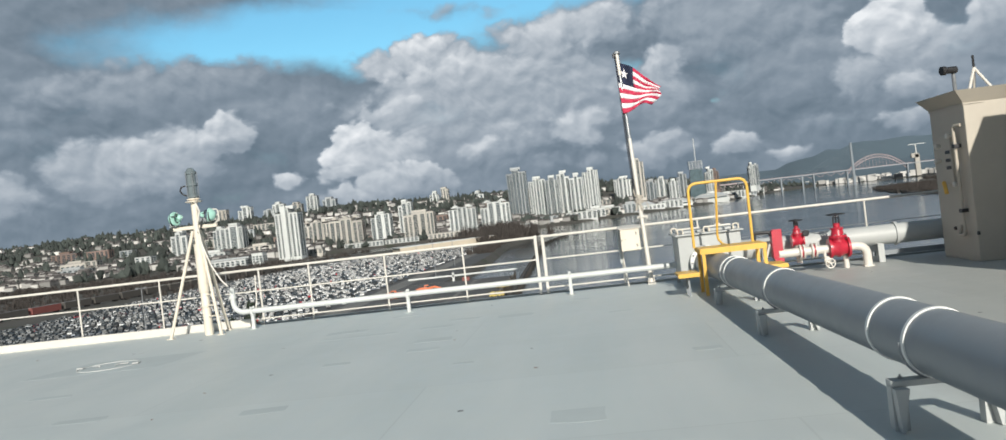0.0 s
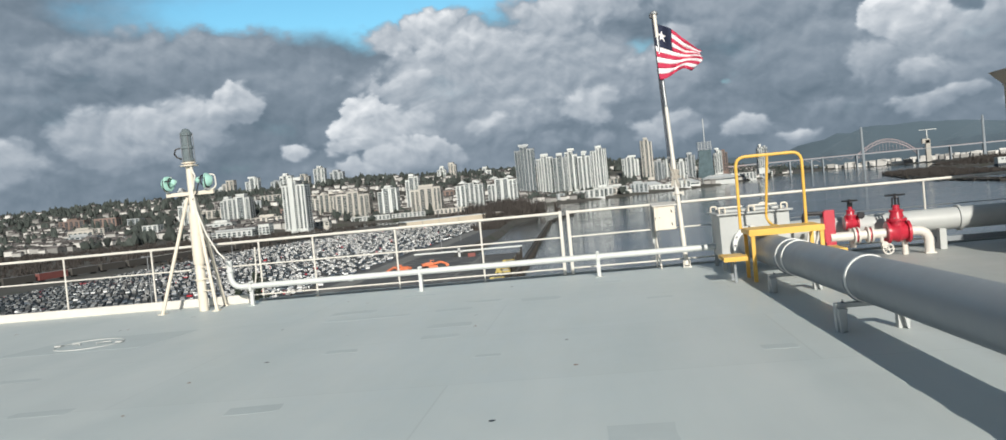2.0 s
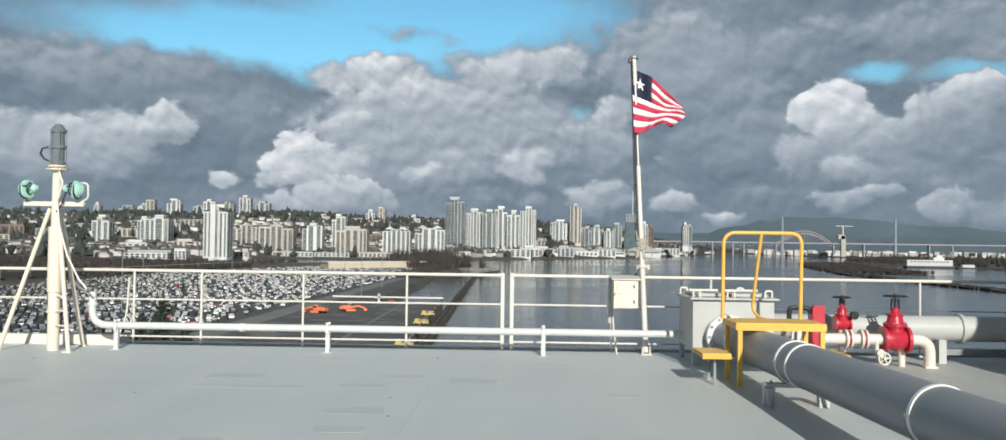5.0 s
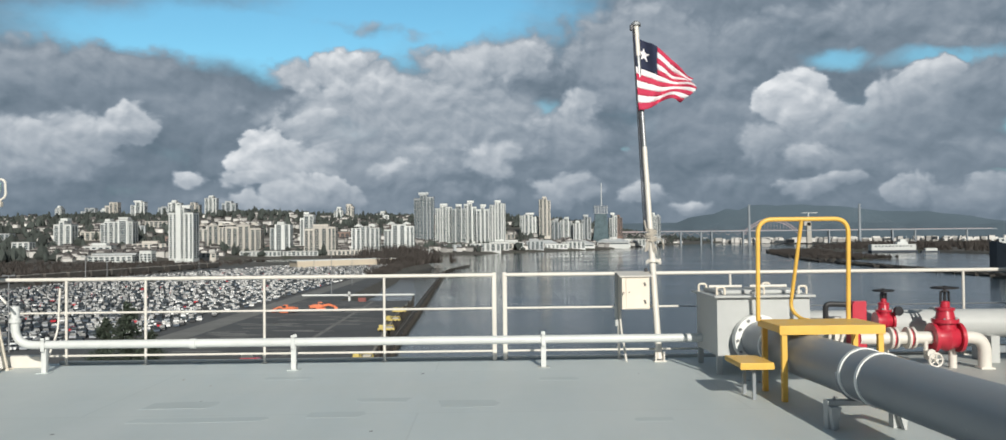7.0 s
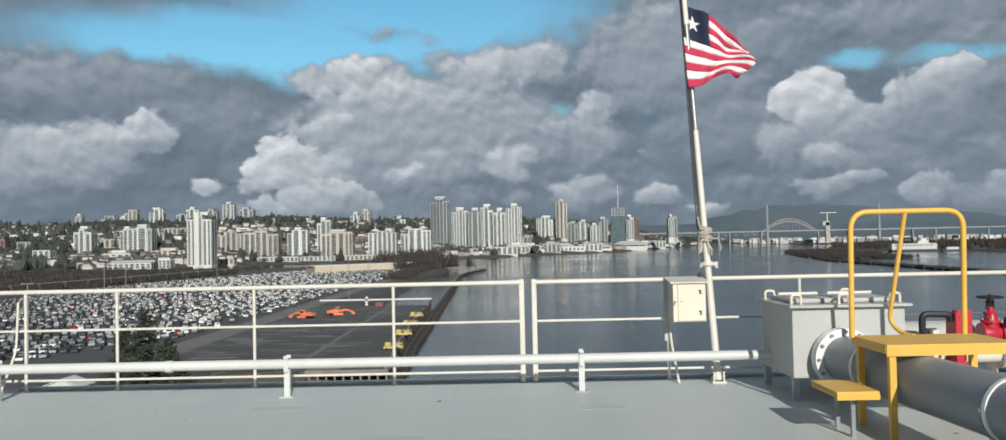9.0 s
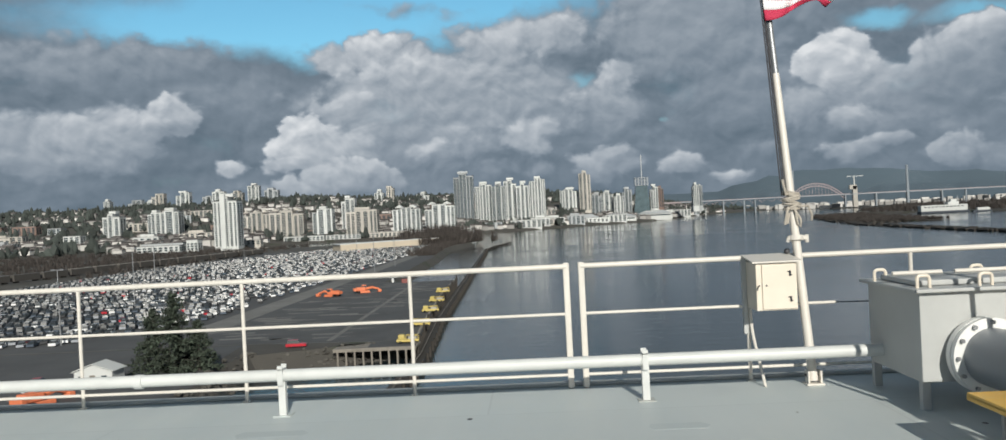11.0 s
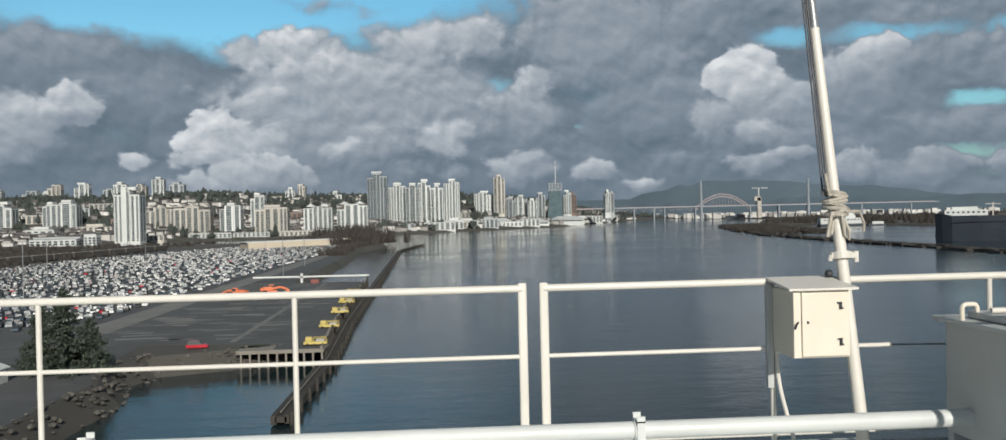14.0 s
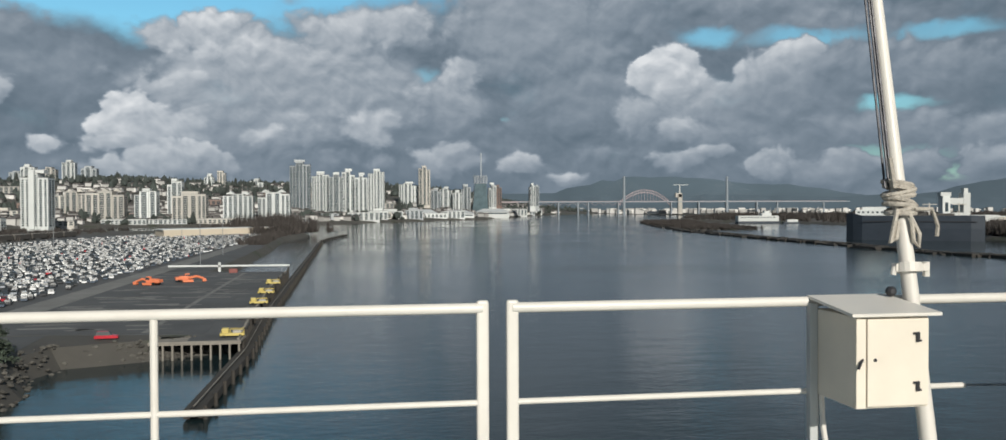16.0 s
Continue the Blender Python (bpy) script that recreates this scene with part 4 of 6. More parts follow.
# ---- valves and cross pipe ----
YB = 16.30
cross = thing("deck_pipe", (5.2, YB, 0), "thick pale grey cross pipe behind the red valves", "pipe", "big deck pipes")
part("tube", bar([(3.55, YB, 0.455), (5.6, YB, 0.455), (13.5, YB, 0.455)], 0.175, 32), "light", cross, smooth=True)
for x in (5.35, 6.3):
    part("flange", turned((x, YB, 0.455), (1, 0, 0), [(0, 0.175), (0.002, 0.205), (0.05, 0.205), (0.052, 0.175)], 32), "light", cross, smooth=True)
for x in (4.3, 6.0, 8.5):
    part("saddle", boxed(x - 0.05, x + 0.05, YB - 0.22, YB + 0.22, 0, 0.32), "light", cross)
# dark grey puts the shade under the cross pipe into the beam's colour
part("base_beam", boxed(5.9, 13, YB - 0.06, YB + 0.02, 0.10, 0.18), "pipe", cross)

post = thing("hose_bracket", (4.10, 15.68, 0), "red painted steel bracket post with black holder", "bracket")
part("post", boxed(4.03, 4.18, 15.62, 15.72, 0.0, 0.79, bevel=0.008), "red", post)
part("flange_plate", boxed(4.00, 4.03, 15.58, 15.78, 0.30, 0.77, bevel=0.006), "red", post)
part("holder", bar(rounded([(3.72, 15.66, 0.52), (3.72, 15.66, 0.76), (4.0, 15.66, 0.75), (4.0, 15.66, 0.70)], 0.06), 0.032, 10), "black", post)
part("brace", bar([(3.80, 15.66, 0.02), (3.97, 15.66, 0.55)], 0.018, 8), "white", post)
part("brace", bar([(3.72, 15.66, 0.02), (3.78, 15.66, 0.5)], 0.018, 8), "white", post)
part("stand", boxed(3.84, 3.90, 15.70, 15.76, 0, 0.6, bevel=0.004), "white", post)
post.location += Vector((0.08, 0.0, 0.0))

fire = thing("hydrant_pipe", (5.6, 15.66, 0), "white hydrant pipe with elbow down to deck", "pipe")
part("tube", bar(rounded([(4.18, 15.66, 0.36), (5.63, 15.66, 0.36), (5.63, 15.66, 0.0)], 0.18, 8), 0.072, 22), "white", fire, smooth=True)
part("second_leg", bar([(5.30, 15.74, 0.34), (5.30, 15.74, 0.0)], 0.045, 14), "white", fire, smooth=True)
for x in (4.52, 4.58, 4.72, 4.78):
    part("flange", turned((x, 15.66, 0.36), (1, 0, 0), [(0, 0.085), (0.001, 0.125), (0.028, 0.125), (0.029, 0.085)], 20), "white", fire)
for x in (4.555, 4.755):
    part("gasket", turned((x, 15.66, 0.36), (1, 0, 0), [(0, 0.08), (0.001, 0.105), (0.02, 0.105), (0.021, 0.08)], 20), "red", fire, "red gasket ring")
bm = boxed(5.55, 5.71, 15.58, 15.74, 0, 0.02)
part("deck_flange", bm, "white", fire)
part("drain_cock", turned((4.93, 15.60, 0.20), (0, -1, 0), [(0, 0.03), (0.08, 0.03), (0.09, 0.05), (0.12, 0.05)], 12), "white", fire)
part("drain_stem", bar([(4.93, 15.62, 0.36), (4.93, 15.62, 0.14), (4.96, 15.56, 0.12)], 0.025, 10), "white", fire)
part("drain_wheel", wheel(bmesh.new(), (4.97, 15.47, 0.13), 0.075, 0.012, 5, (0, -1, 0)), "white", fire)


def gate_valve(x, y, z, s, label):
    g = thing("gate_valve", (x, y, z), label, "valve", "red valves")
    part("body", turned((x - 0.17 * s, y, z), (1, 0, 0), [(0, 0.13 * s), (0.001, 0.17 * s), (0.04 * s, 0.17 * s), (0.041 * s, 0.12 * s), (0.10 * s, 0.13 * s), (0.17 * s, 0.16 * s), (0.24 * s, 0.13 * s), (0.30 * s, 0.12 * s), (0.301 * s, 0.17 * s), (0.34 * s, 0.17 * s), (0.341 * s, 0.13 * s)], 22), "red", g, smooth=True)
    bon = part("bonnet", turned((x, y, z + 0.05 * s), (0, 0, 1), [(0, 0.12 * s), (0.12 * s, 0.115 * s), (0.121 * s, 0.15 * s), (0.165 * s, 0.15 * s), (0.166 * s, 0.11 * s), (0.26 * s, 0.09 * s), (0.261 * s, 0.105 * s), (0.29 * s, 0.105 * s), (0.30 * s, 0.055 * s), (0.36 * s, 0.05 * s), (0.37 * s, 0.03 * s)], 22), "red", g, smooth=True)
    for k in range(6):
        a = k * math.tau / 6
        part("bolt", turned((x + 0.13 * s * math.cos(a), y + 0.13 * s * math.sin(a), z + 0.21 * s), (0, 0, 1), [(0, 0.014), (0.02, 0.014)], 6), "galv", bon)
    part("stem", bar([(x, y, z + 0.38 * s), (x, y, z + 0.58 * s)], 0.016, 10), "steel", g)
    part("yoke", bar(rounded([(x - 0.05 * s, y, z + 0.38 * s), (x - 0.045 * s, y, z + 0.53 * s), (x + 0.045 * s, y, z + 0.53 * s), (x + 0.05 * s, y, z + 0.38 * s)], 0.02), 0.014, 8), "steel", g)
    part("handwheel", wheel(bmesh.new(), (x, y, z + 0.57 * s), 0.14 * s ** 0.5, 0.011, 5), "black", g, "black handwheel", True)
    return g


gate_valve(5.18, 15.66, 0.36, 1.0, "large red painted gate valve with black handwheel")
cap = gate_valve(4.56, 15.86, 0.54, 0.62, "smaller red painted gate valve with black handwheel")
part("blind_cap", turned((4.68, 15.80, 0.66), (0.2, -1, 0), [(0, 0.03), (0.02, 0.055), (0.06, 0.055), (0.065, 0.0)], 16), "steel", cap)
part("stub_pipe", bar([(4.56, 15.86, 0.16), (4.56, 15.86, 0.58)], 0.05, 14), "white", cap)

# ---- deck house ----
HX, HY0, HY1, HZ = 6.95, 14.48, 15.83, 2.56
house = thing("deck_house", (8.3, 15.0, 0), "cream steel deck house with flared roof edge", "deck house")
part("wall", boxed(HX, 10.4, HY0, HY1, 0, HZ, bevel=0.012), "house", house)
bm = bmesh.new()
a = [bm.verts.new(p) for p in ((HX, HY0, HZ - 0.10), (10.4, HY0, HZ - 0.10), (10.4, HY1, HZ - 0.10), (HX, HY1, HZ - 0.10))]
b = [bm.verts.new(p) for p in ((HX - 0.16, HY0 - 0.16, HZ + 0.10), (10.5, HY0 - 0.16, HZ + 0.10), (10.5, HY1 + 0.12, HZ + 0.10), (HX - 0.16, HY1 + 0.12, HZ + 0.10))]
bm.faces.new(a[::-1]), bm.faces.new(b)
for i in range(4):
    bm.faces.new((a[i], a[(i + 1) % 4], b[(i + 1) % 4], b[i]))
part("roof", bm, "house", house)
part("roof_seam", boxed(HX - 0.015, HX + 0.3, HY0 - 0.015, HY1 + 0.01, HZ - 0.12, HZ - 0.10), "house", house)
con = part("conduit", bar(rounded([(HX - 0.02, 14.60, 2.14), (HX - 0.07, 14.78, 2.14), (HX - 0.07, 14.74, 0.42), (HX - 0.07, 14.98, 0.40), (HX - 0.01, 15.0, 0.56)], 0.06), 0.026, 12), "house", house, smooth=True)
for z in (1.82, 0.80):
    part("clip", boxed(HX - 0.105, HX, 14.70, 14.82, z - 0.03, z + 0.03, bevel=0.004), "steel", con)
part("wall_box", boxed(HX - 0.06, HX, 14.98, 15.36, 1.22, 2.02, bevel=0.01), "house", house)
for z in (1.75, 1.62, 1.50):
    part("placard_bar", boxed(HX - 0.066, HX - 0.06, 15.02, 15.20, z - 0.035, z + 0.02), "steel", house)
for y, z in ((15.50, 1.86), (15.55, 1.62), (14.92, 1.22), (15.0, 2.0)):
    part("lamp_knob", turned((HX, y, z), (-1, 0, 0), [(0, 0.03), (0.05, 0.03), (0.06, 0.045), (0.10, 0.045), (0.11, 0.02)], 12), "white", house)
part("handset", bar([(HX - 0.12, 15.24, 1.27), (HX - 0.12, 15.16, 1.08)], 0.032, 10), "yellow", house, "small yellow handset")
part("eye_bolt", turned((HX, 15.25, 0.5), (-1, 0, 0), [(0, 0.03), (0.03, 0.03)], 10), "steel", house)
part("eye_bolt", turned((HX, 14.4, 0.45), (-1, 0, 0), [(0, 0.03), (0.03, 0.03)], 10), "steel", house)
tri = thing("roof_tripod", (7.35, 14.9, HZ + 0.1), "small white tripod bracket on the house roof", "bracket")
for dx, dy in ((-0.16, -0.12), (0.20, -0.10), (0.05, 0.2)):
    part("leg", bar([(7.35 + dx, 14.9 + dy, HZ + 0.1), (7.35, 14.9, HZ + 0.46)], 0.022, 10), "white", tri)
part("aerial", bar([(7.35, 14.9, HZ + 0.44), (7.35, 14.9, HZ + 0.66)], 0.02, 8), "black", tri)
cctv = thing("roof_camera", (7.05, 14.95, HZ + 0.1), "small black deck camera on a short post", "security camera")
part("post", bar([(7.05, 14.95, HZ + 0.1), (7.05, 14.95, HZ + 0.50)], 0.03, 10), "galv", cctv)
part("housing", turned((7.10, 14.93, HZ + 0.47), (-1, -0.2, 0), [(0, 0.04), (0.01, 0.055), (0.18, 0.055), (0.20, 0.07), (0.26, 0.07), (0.262, 0.05)], 14), "black", cctv)
# unseen block added so its shadow crosses the house front and cross pipe
bm = bmesh.new()
caster_outline = [(7.45, 0.0), (11.0, 0.0), (11.0, 3.8), (7.86, 3.8), (7.45, 2.95)]
a, b = [bm.verts.new((x, 9.2, z)) for x, z in caster_outline], [bm.verts.new((x, 11.2, z)) for x, z in caster_outline]
bm.faces.new(a), bm.faces.new(b[::-1])
for i in range(5):
    bm.faces.new((a[i], b[i], b[(i + 1) % 5], a[(i + 1) % 5]))
bmesh.ops.recalc_face_normals(bm, faces=bm.faces)
trunk = part("vent_trunk_wall", bm, "cream", None)
tagged(trunk, "plain cream steel block, unseen, shaped to shade the deck house", "vent", kind="structure")


# ---- river, ground, distance ----
WATER, LAND = -31.0, -27.0
me = bpy.data.meshes.new("river_water")
me.from_pydata([(-4900, -900, WATER), (4900, -900, WATER), (4900, 4900, WATER), (-4900, 4900, WATER)], [], [(0, 1, 2, 3)])
me.materials.append(M["water"])
tagged(new("river_water", me), "broad grey-blue river with soft ripples", "river", kind="structure")


def between(x, rows):
    return float(np.interp(x, [r[0] for r in rows], [r[1] for r in rows]))


CITY_SHORE = [(-3200, 1120), (-500, 1190), (-440, 1480), (-148, 1548), (-89, 1634), (112, 1897), (277, 2104), (603, 3026), (825, 3423), (1400, 3900), (3600, 4200)]
RISE = [(-20, -34), (0, -30), (15, -27), (250, -17), (350, -8), (700, 33), (1050, 62), (1500, 70), (2400, 45), (3600, 20)]


def city_height(x, y):
    d = y - between(x, CITY_SHORE)
    k = between(x, [(-3000, 0.85), (-500, 1.0), (200, 0.95), (700, 0.45), (1200, 0.3)])
    z = between(d, RISE)
    if d > 15:
        z = -27 + (z + 27) * k + 6 * k * noise.noise((x / 260, y / 260, 3.1)) * min(1, d / 300)
    return z


def ground_data():
    v, f = [], []

    def land(outline, z, run, low=-36.0):
        n, s = len(outline), len(v)
        area = sum(a[0] * b[1] - b[0] * a[1] for a, b in zip(outline, outline[1:] + outline[:1]))
        for i, (x, y) in enumerate(outline):
            p, q = Vector(outline[i - 1]), Vector(outline[(i + 1) % n])
            d = (q - p).normalized()
            out = Vector((d.y, -d.x)) * (1 if area > 0 else -1)
            v.append((x, y, z))
            v.append((x + out.x * run, y + out.y * run, low))
        f.append([s + 2 * i for i in range(n)])
        for i in range(n):
            j = (i + 1) % n
            f.append([s + 2 * i, s + 2 * j, s + 2 * j + 1, s + 2 * i + 1])

    land([(-3200, 20), (-63, 20), (-63, 172), (-68, 188), (-65, 203), (-48, 211), (-36, 216), (-39, 254), (-44, 355), (-44, 409), (-70, 413), (-75, 655), (-84, 853), (-70, 985), (-95, 1090), (-210, 1125), (-470, 1170), (-520, 1215), (-3200, 1150)], LAND, 9)
    land([(600, 420), (575, 560), (572, 760), (660, 930), (770, 1260), (760, 1500), (640, 1760), (760, 2100), (1000, 2500), (3800, 2600), (3800, 420)], -28.5, 14)
    land([(412, 1120), (520, 1150), (560, 1300), (600, 1500), (645, 1735), (537, 1728), (458, 1420)], -30.3, 6)
    land([(1060, 2560), (1000, 2950), (930, 3300), (1300, 3700), (3800, 3900), (3800, 2560)], -28.0, 14)
    xs = list(range(-3200, -900, 140)) + list(range(-900, 900, 45)) + list(range(900, 3601, 220))
    ds = [-20, 0, 15, 60, 130, 250, 350, 450, 570, 700, 860, 1050, 1250, 1500, 1900, 2400, 3000, 3600]
    s = len(v)
    for x in xs:
        for d in ds:
            y = min(between(x, CITY_SHORE) + d, 4850)
            v.append((x, y, city_height(x, between(x, CITY_SHORE) + d)))
    m = len(ds)
    for i in range(len(xs) - 1):
        for j in range(m - 1):
            a = s + i * m + j
            f.append([a, a + m, a + m + 1, a + 1])
    s = len(v)
    v += [(-4900, -900, -40), (4900, -900, -40), (4900, 4900, -40), (-4900, 4900, -40)]
    f.append([s, s + 1, s + 2, s + 3])
    return v, f


tagged(solid("ground", ground_data(), "earth"), "brown winter earth banks and wooded city hillside", "ground", kind="structure")


def ridge(name, rows, radius, label, rough):
    """A mountain ridge: rows of azimuth and elevation of its crest."""
    v, f, n = [], [], 150
    a0, a1 = rows[0][0], rows[-1][0]
    for i in range(n + 1):
        a = a0 + (a1 - a0) * i / n
        top = 0.82 * radius * between(a, rows) * (1 + rough * noise.noise((a * 60, 2.0, 1.0))) + 14 * rough * noise.noise((a * 220, 5.0, 2.0))
        for k in range(5):
            r = radius - (1 - k / 4) * radius * 0.10
            z = -35 + (top + 35) * (k / 4) ** 1.2 + (12 * rough * noise.noise((a * 90, k * 1.3, 7.0)) if 0 < k < 4 else 0)
            v.append((r * math.sin(a), r * math.cos(a), z))
    for i in range(n):
        for k in range(4):
            p = i * 5 + k
            f.append([p, p + 5, p + 6, p + 1])
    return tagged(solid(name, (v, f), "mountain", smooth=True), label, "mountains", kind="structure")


# both ridges carry their distance haze in the material colour
ridge("backdrop_mountains", [(-0.9, 0.012), (-0.1, 0.014), (0.08, 0.018), (0.20, 0.017), (0.231, 0.0264), (0.265, 0.034), (0.297, 0.040), (0.361, 0.0375), (0.42, 0.029), (0.46, 0.027), (0.495, 0.022), (0.53, 0.013), (0.59, 0.013), (0.65, 0.030), (0.72, 0.036), (0.85, 0.030), (1.1, 0.02)], 4780, "forested mountains tinted blue for haze, under the clouds", 0.12)
ridge("backdrop_foothills", [(0.13, 0.004), (0.18, 0.010), (0.24, 0.013), (0.32, 0.012), (0.40, 0.015), (0.50, 0.011), (0.60, 0.008), (0.75, 0.010), (1.0, 0.008)], 4250, "low dark wooded foothills beyond the bridges, tinted for haze", 0.25)


# ---- trees and brush ----
def blob_proto(seed, sub, jag, tall=1.0, taper=0.0):
    r = random.Random(seed)
    bm = bmesh.new()
    bmesh.ops.create_icosphere(bm, subdivisions=sub, radius=1.0)
    for q in bm.verts:
        k = 1 + r.uniform(-jag, jag)
        q.co *= k
        w = 1 - taper * (q.co.z + 1) / 2
        q.co.x *= w
        q.co.y *= w
        q.co.z = (q.co.z + 0.9) * 0.5 * tall
    bmesh.ops.triangulate(bm, faces=bm.faces)
    bm.verts.index_update()
    v = np.array([q.co[:] for q in bm.verts])
    f = np.array([[q.index for q in p.verts] for p in bm.faces])
    bm.free()
    return v, f


def twig_proto(seed, n=30):
    """A bare bush: many thin upright twigs fanning out of one foot."""
    r = random.Random(seed)
    v, f = [], []
    for _ in range(n):
        a, lean, h = r.uniform(0, math.tau), r.uniform(0.1, 0.95), r.uniform(0.55, 1.35)
        px, py = r.gauss(0, 0.28), r.gauss(0, 0.28)
        tx, ty = px + lean * math.cos(a) * 0.8, py + lean * math.sin(a) * 0.8
        w = r.uniform(0.05, 0.13)
        m = len(v)
        v += [(px - w * math.sin(a), py + w * math.cos(a), r.uniform(0, 0.25)), (px + w * math.sin(a), py - w * math.cos(a), 0.0), (tx, ty, h)]
        f.append((m, m + 1, m + 2))
    return np.array(v), np.array(f)


def woods(name, places, material, label, protos):
    vs, fs, n = [], [], 0
    for k, (pv, pf) in enumerate(protos):
        mine = places[k::len(protos)]
        if mine:
            v, f = scatter(pv, pf, mine)
            vs.append(v), fs.append(f + n)
            n += len(v)
    return tagged(solid(name, (np.concatenate(vs), np.concatenate(fs)), material), label, "trees", kind="stuff")


rng = random.Random(11)
CONIFER = [blob_proto(s, 1, 0.35, 2.0, 0.8) for s in range(3)]
TWIGS = [twig_proto(s + 3) for s in range(5)]
BROAD = [blob_proto(s + 9, 1, 0.38, 1.5, 0.1) for s in range(3)]
hill = []
while len(hill) < 5200:
    x, d = rng.uniform(-2300, 900), abs(rng.gauss(0, 1)) * 520 + 20
    if rng.random() < 0.55:
        d = rng.uniform(700, 1700)
    y = between(x, CITY_SHORE) + d
    if y < 4600 and noise.noise((x / 180, y / 180, 0.4)) > -0.22 + (0.25 if d < 500 else 0):
        s = rng.uniform(5, 9)
        hill.append((x, y, city_height(x, y) - 1, rng.uniform(0, 6), s, s * rng.uniform(0.9, 1.7)))
woods("hillside_trees", hill, "wood", "dark evergreen trees over the city hillside", CONIFER + BROAD)

brush = []
for _ in range(1800):                                  # spit beyond the car yard
    y = rng.uniform(690, 1110)
    x = between(y, [(650, -78), (850, -86), (985, -78), (1110, -115)]) - abs(rng.gauss(0, 1)) * (7 if y < 930 else 30)
    s = rng.uniform(2.0, 3.6) if y < 930 else rng.uniform(4, 8)
    brush.append((x, y, LAND - 0.5, rng.uniform(0, 6), s, s * rng.uniform(1.0, 1.5)))
for _ in range(260):                                   # taller thicket at the end of the spit
    x, y, s = rng.gauss(-104, 17), rng.gauss(1030, 26), rng.uniform(7, 12)
    brush.append((x, y, LAND - 0.5, rng.uniform(0, 6), s, s * rng.uniform(1.1, 1.7)))
for _ in range(3200):                                  # flat land behind the yard
    x, y = rng.uniform(-1500, -290), rng.uniform(560, 1160)
    s = rng.uniform(2.5, 6)
    brush.append((x, y, LAND - 0.5, rng.uniform(0, 6), s, s * rng.uniform(0.6, 1.2)))
for _ in range(5200):                                  # low land across the river
    x, y = rng.uniform(580, 2400), rng.uniform(430, 2500)
    edge = between(y, [(420, 600), (560, 575), (760, 572), (930, 660), (1260, 770), (1500, 760), (1760, 640), (2100, 760), (2500, 1000)])
    if x < edge + 4:
        x = edge + abs(rng.gauss(0, 1)) * 90 + 4
    s = rng.uniform(4, 9) if x > edge + 60 else rng.uniform(2.5, 5)
    brush.append((x, y, -29, rng.uniform(0, 6), s, s * rng.uniform(0.9, 1.6)))
for _ in range(1500):                                  # reedy spit behind the log raft
    y = rng.uniform(1120, 1730)
    x = between(y, [(1100, 410), (1420, 455), (1730, 535)]) + rng.random() * 105
    s = rng.uniform(1.5, 4)
    brush.append((x, y, -30.4, rng.uniform(0, 6), s, s * rng.uniform(0.8, 1.4)))
for _ in range(1500):                                  # thick wood on the far point
    y = rng.uniform(440, 1040)
    x = between(y, [(420, 600), (560, 575), (760, 572), (930, 660), (1260, 770)]) + 6 + rng.random() ** 1.5 * 260
    s = rng.uniform(5, 10)
    brush.append((x, y, -29.5, rng.uniform(0, 6), s, s * rng.uniform(0.9, 1.5)))
woods("winter_brush", brush, "brush", "bare brown winter brush and thickets", TWIGS)


def small_houses():
    """Gabled houses over the hillside: walls and roofs."""
    r = random.Random(5)
    walls, rv, rf = [], [], []
    while len(walls) < 2900:
        x = r.uniform(-2300, 700)
        d = abs(r.gauss(0, 1)) * 480 + 40
        y = between(x, CITY_SHORE) + d
        if noise.noise((x / 180, y / 180, 0.4)) > 0.25:
            continue
        z = city_height(x, y)
        w, dp, h = r.uniform(8, 17), r.uniform(8, 13), r.uniform(4, 9)
        walls.append((x, y, z + h / 2 - 1, w, dp, h + 2))
        n = len(rv)
        e, t = 0.6, z + h
        rv += [(x - w / 2 - e, y - dp / 2 - e, t), (x + w / 2 + e, y - dp / 2 - e, t), (x + w / 2 + e, y + dp / 2 + e, t), (x - w / 2 - e, y + dp / 2 + e, t), (x - w / 2, y, t + 2.6), (x + w / 2, y, t + 2.6)]
        rf += [(n, n + 1, n + 5, n + 4), (n + 2, n + 3, n + 4, n + 5), (n, n + 4, n + 3), (n + 1, n + 2, n + 5), (n, n + 3, n + 2, n + 1)]
    for _ in range(420):                               # far suburb behind the bridges
        x, y = r.uniform(900, 2700), r.uniform(2950, 3900)
        h = r.uniform(6, 20)
        walls.append((x, y, -29 + h / 2, r.uniform(10, 40), 12, h))
    tagged(solid("hillside_houses", crates(walls), "houses"), "pale walls of small houses over the hillside", "houses", kind="stuff")
    tagged(solid("hillside_roofs", (rv, rf), "house_roofs"), "dark pitched roofs of small hillside houses", "roofs", kind="stuff")


small_houses()


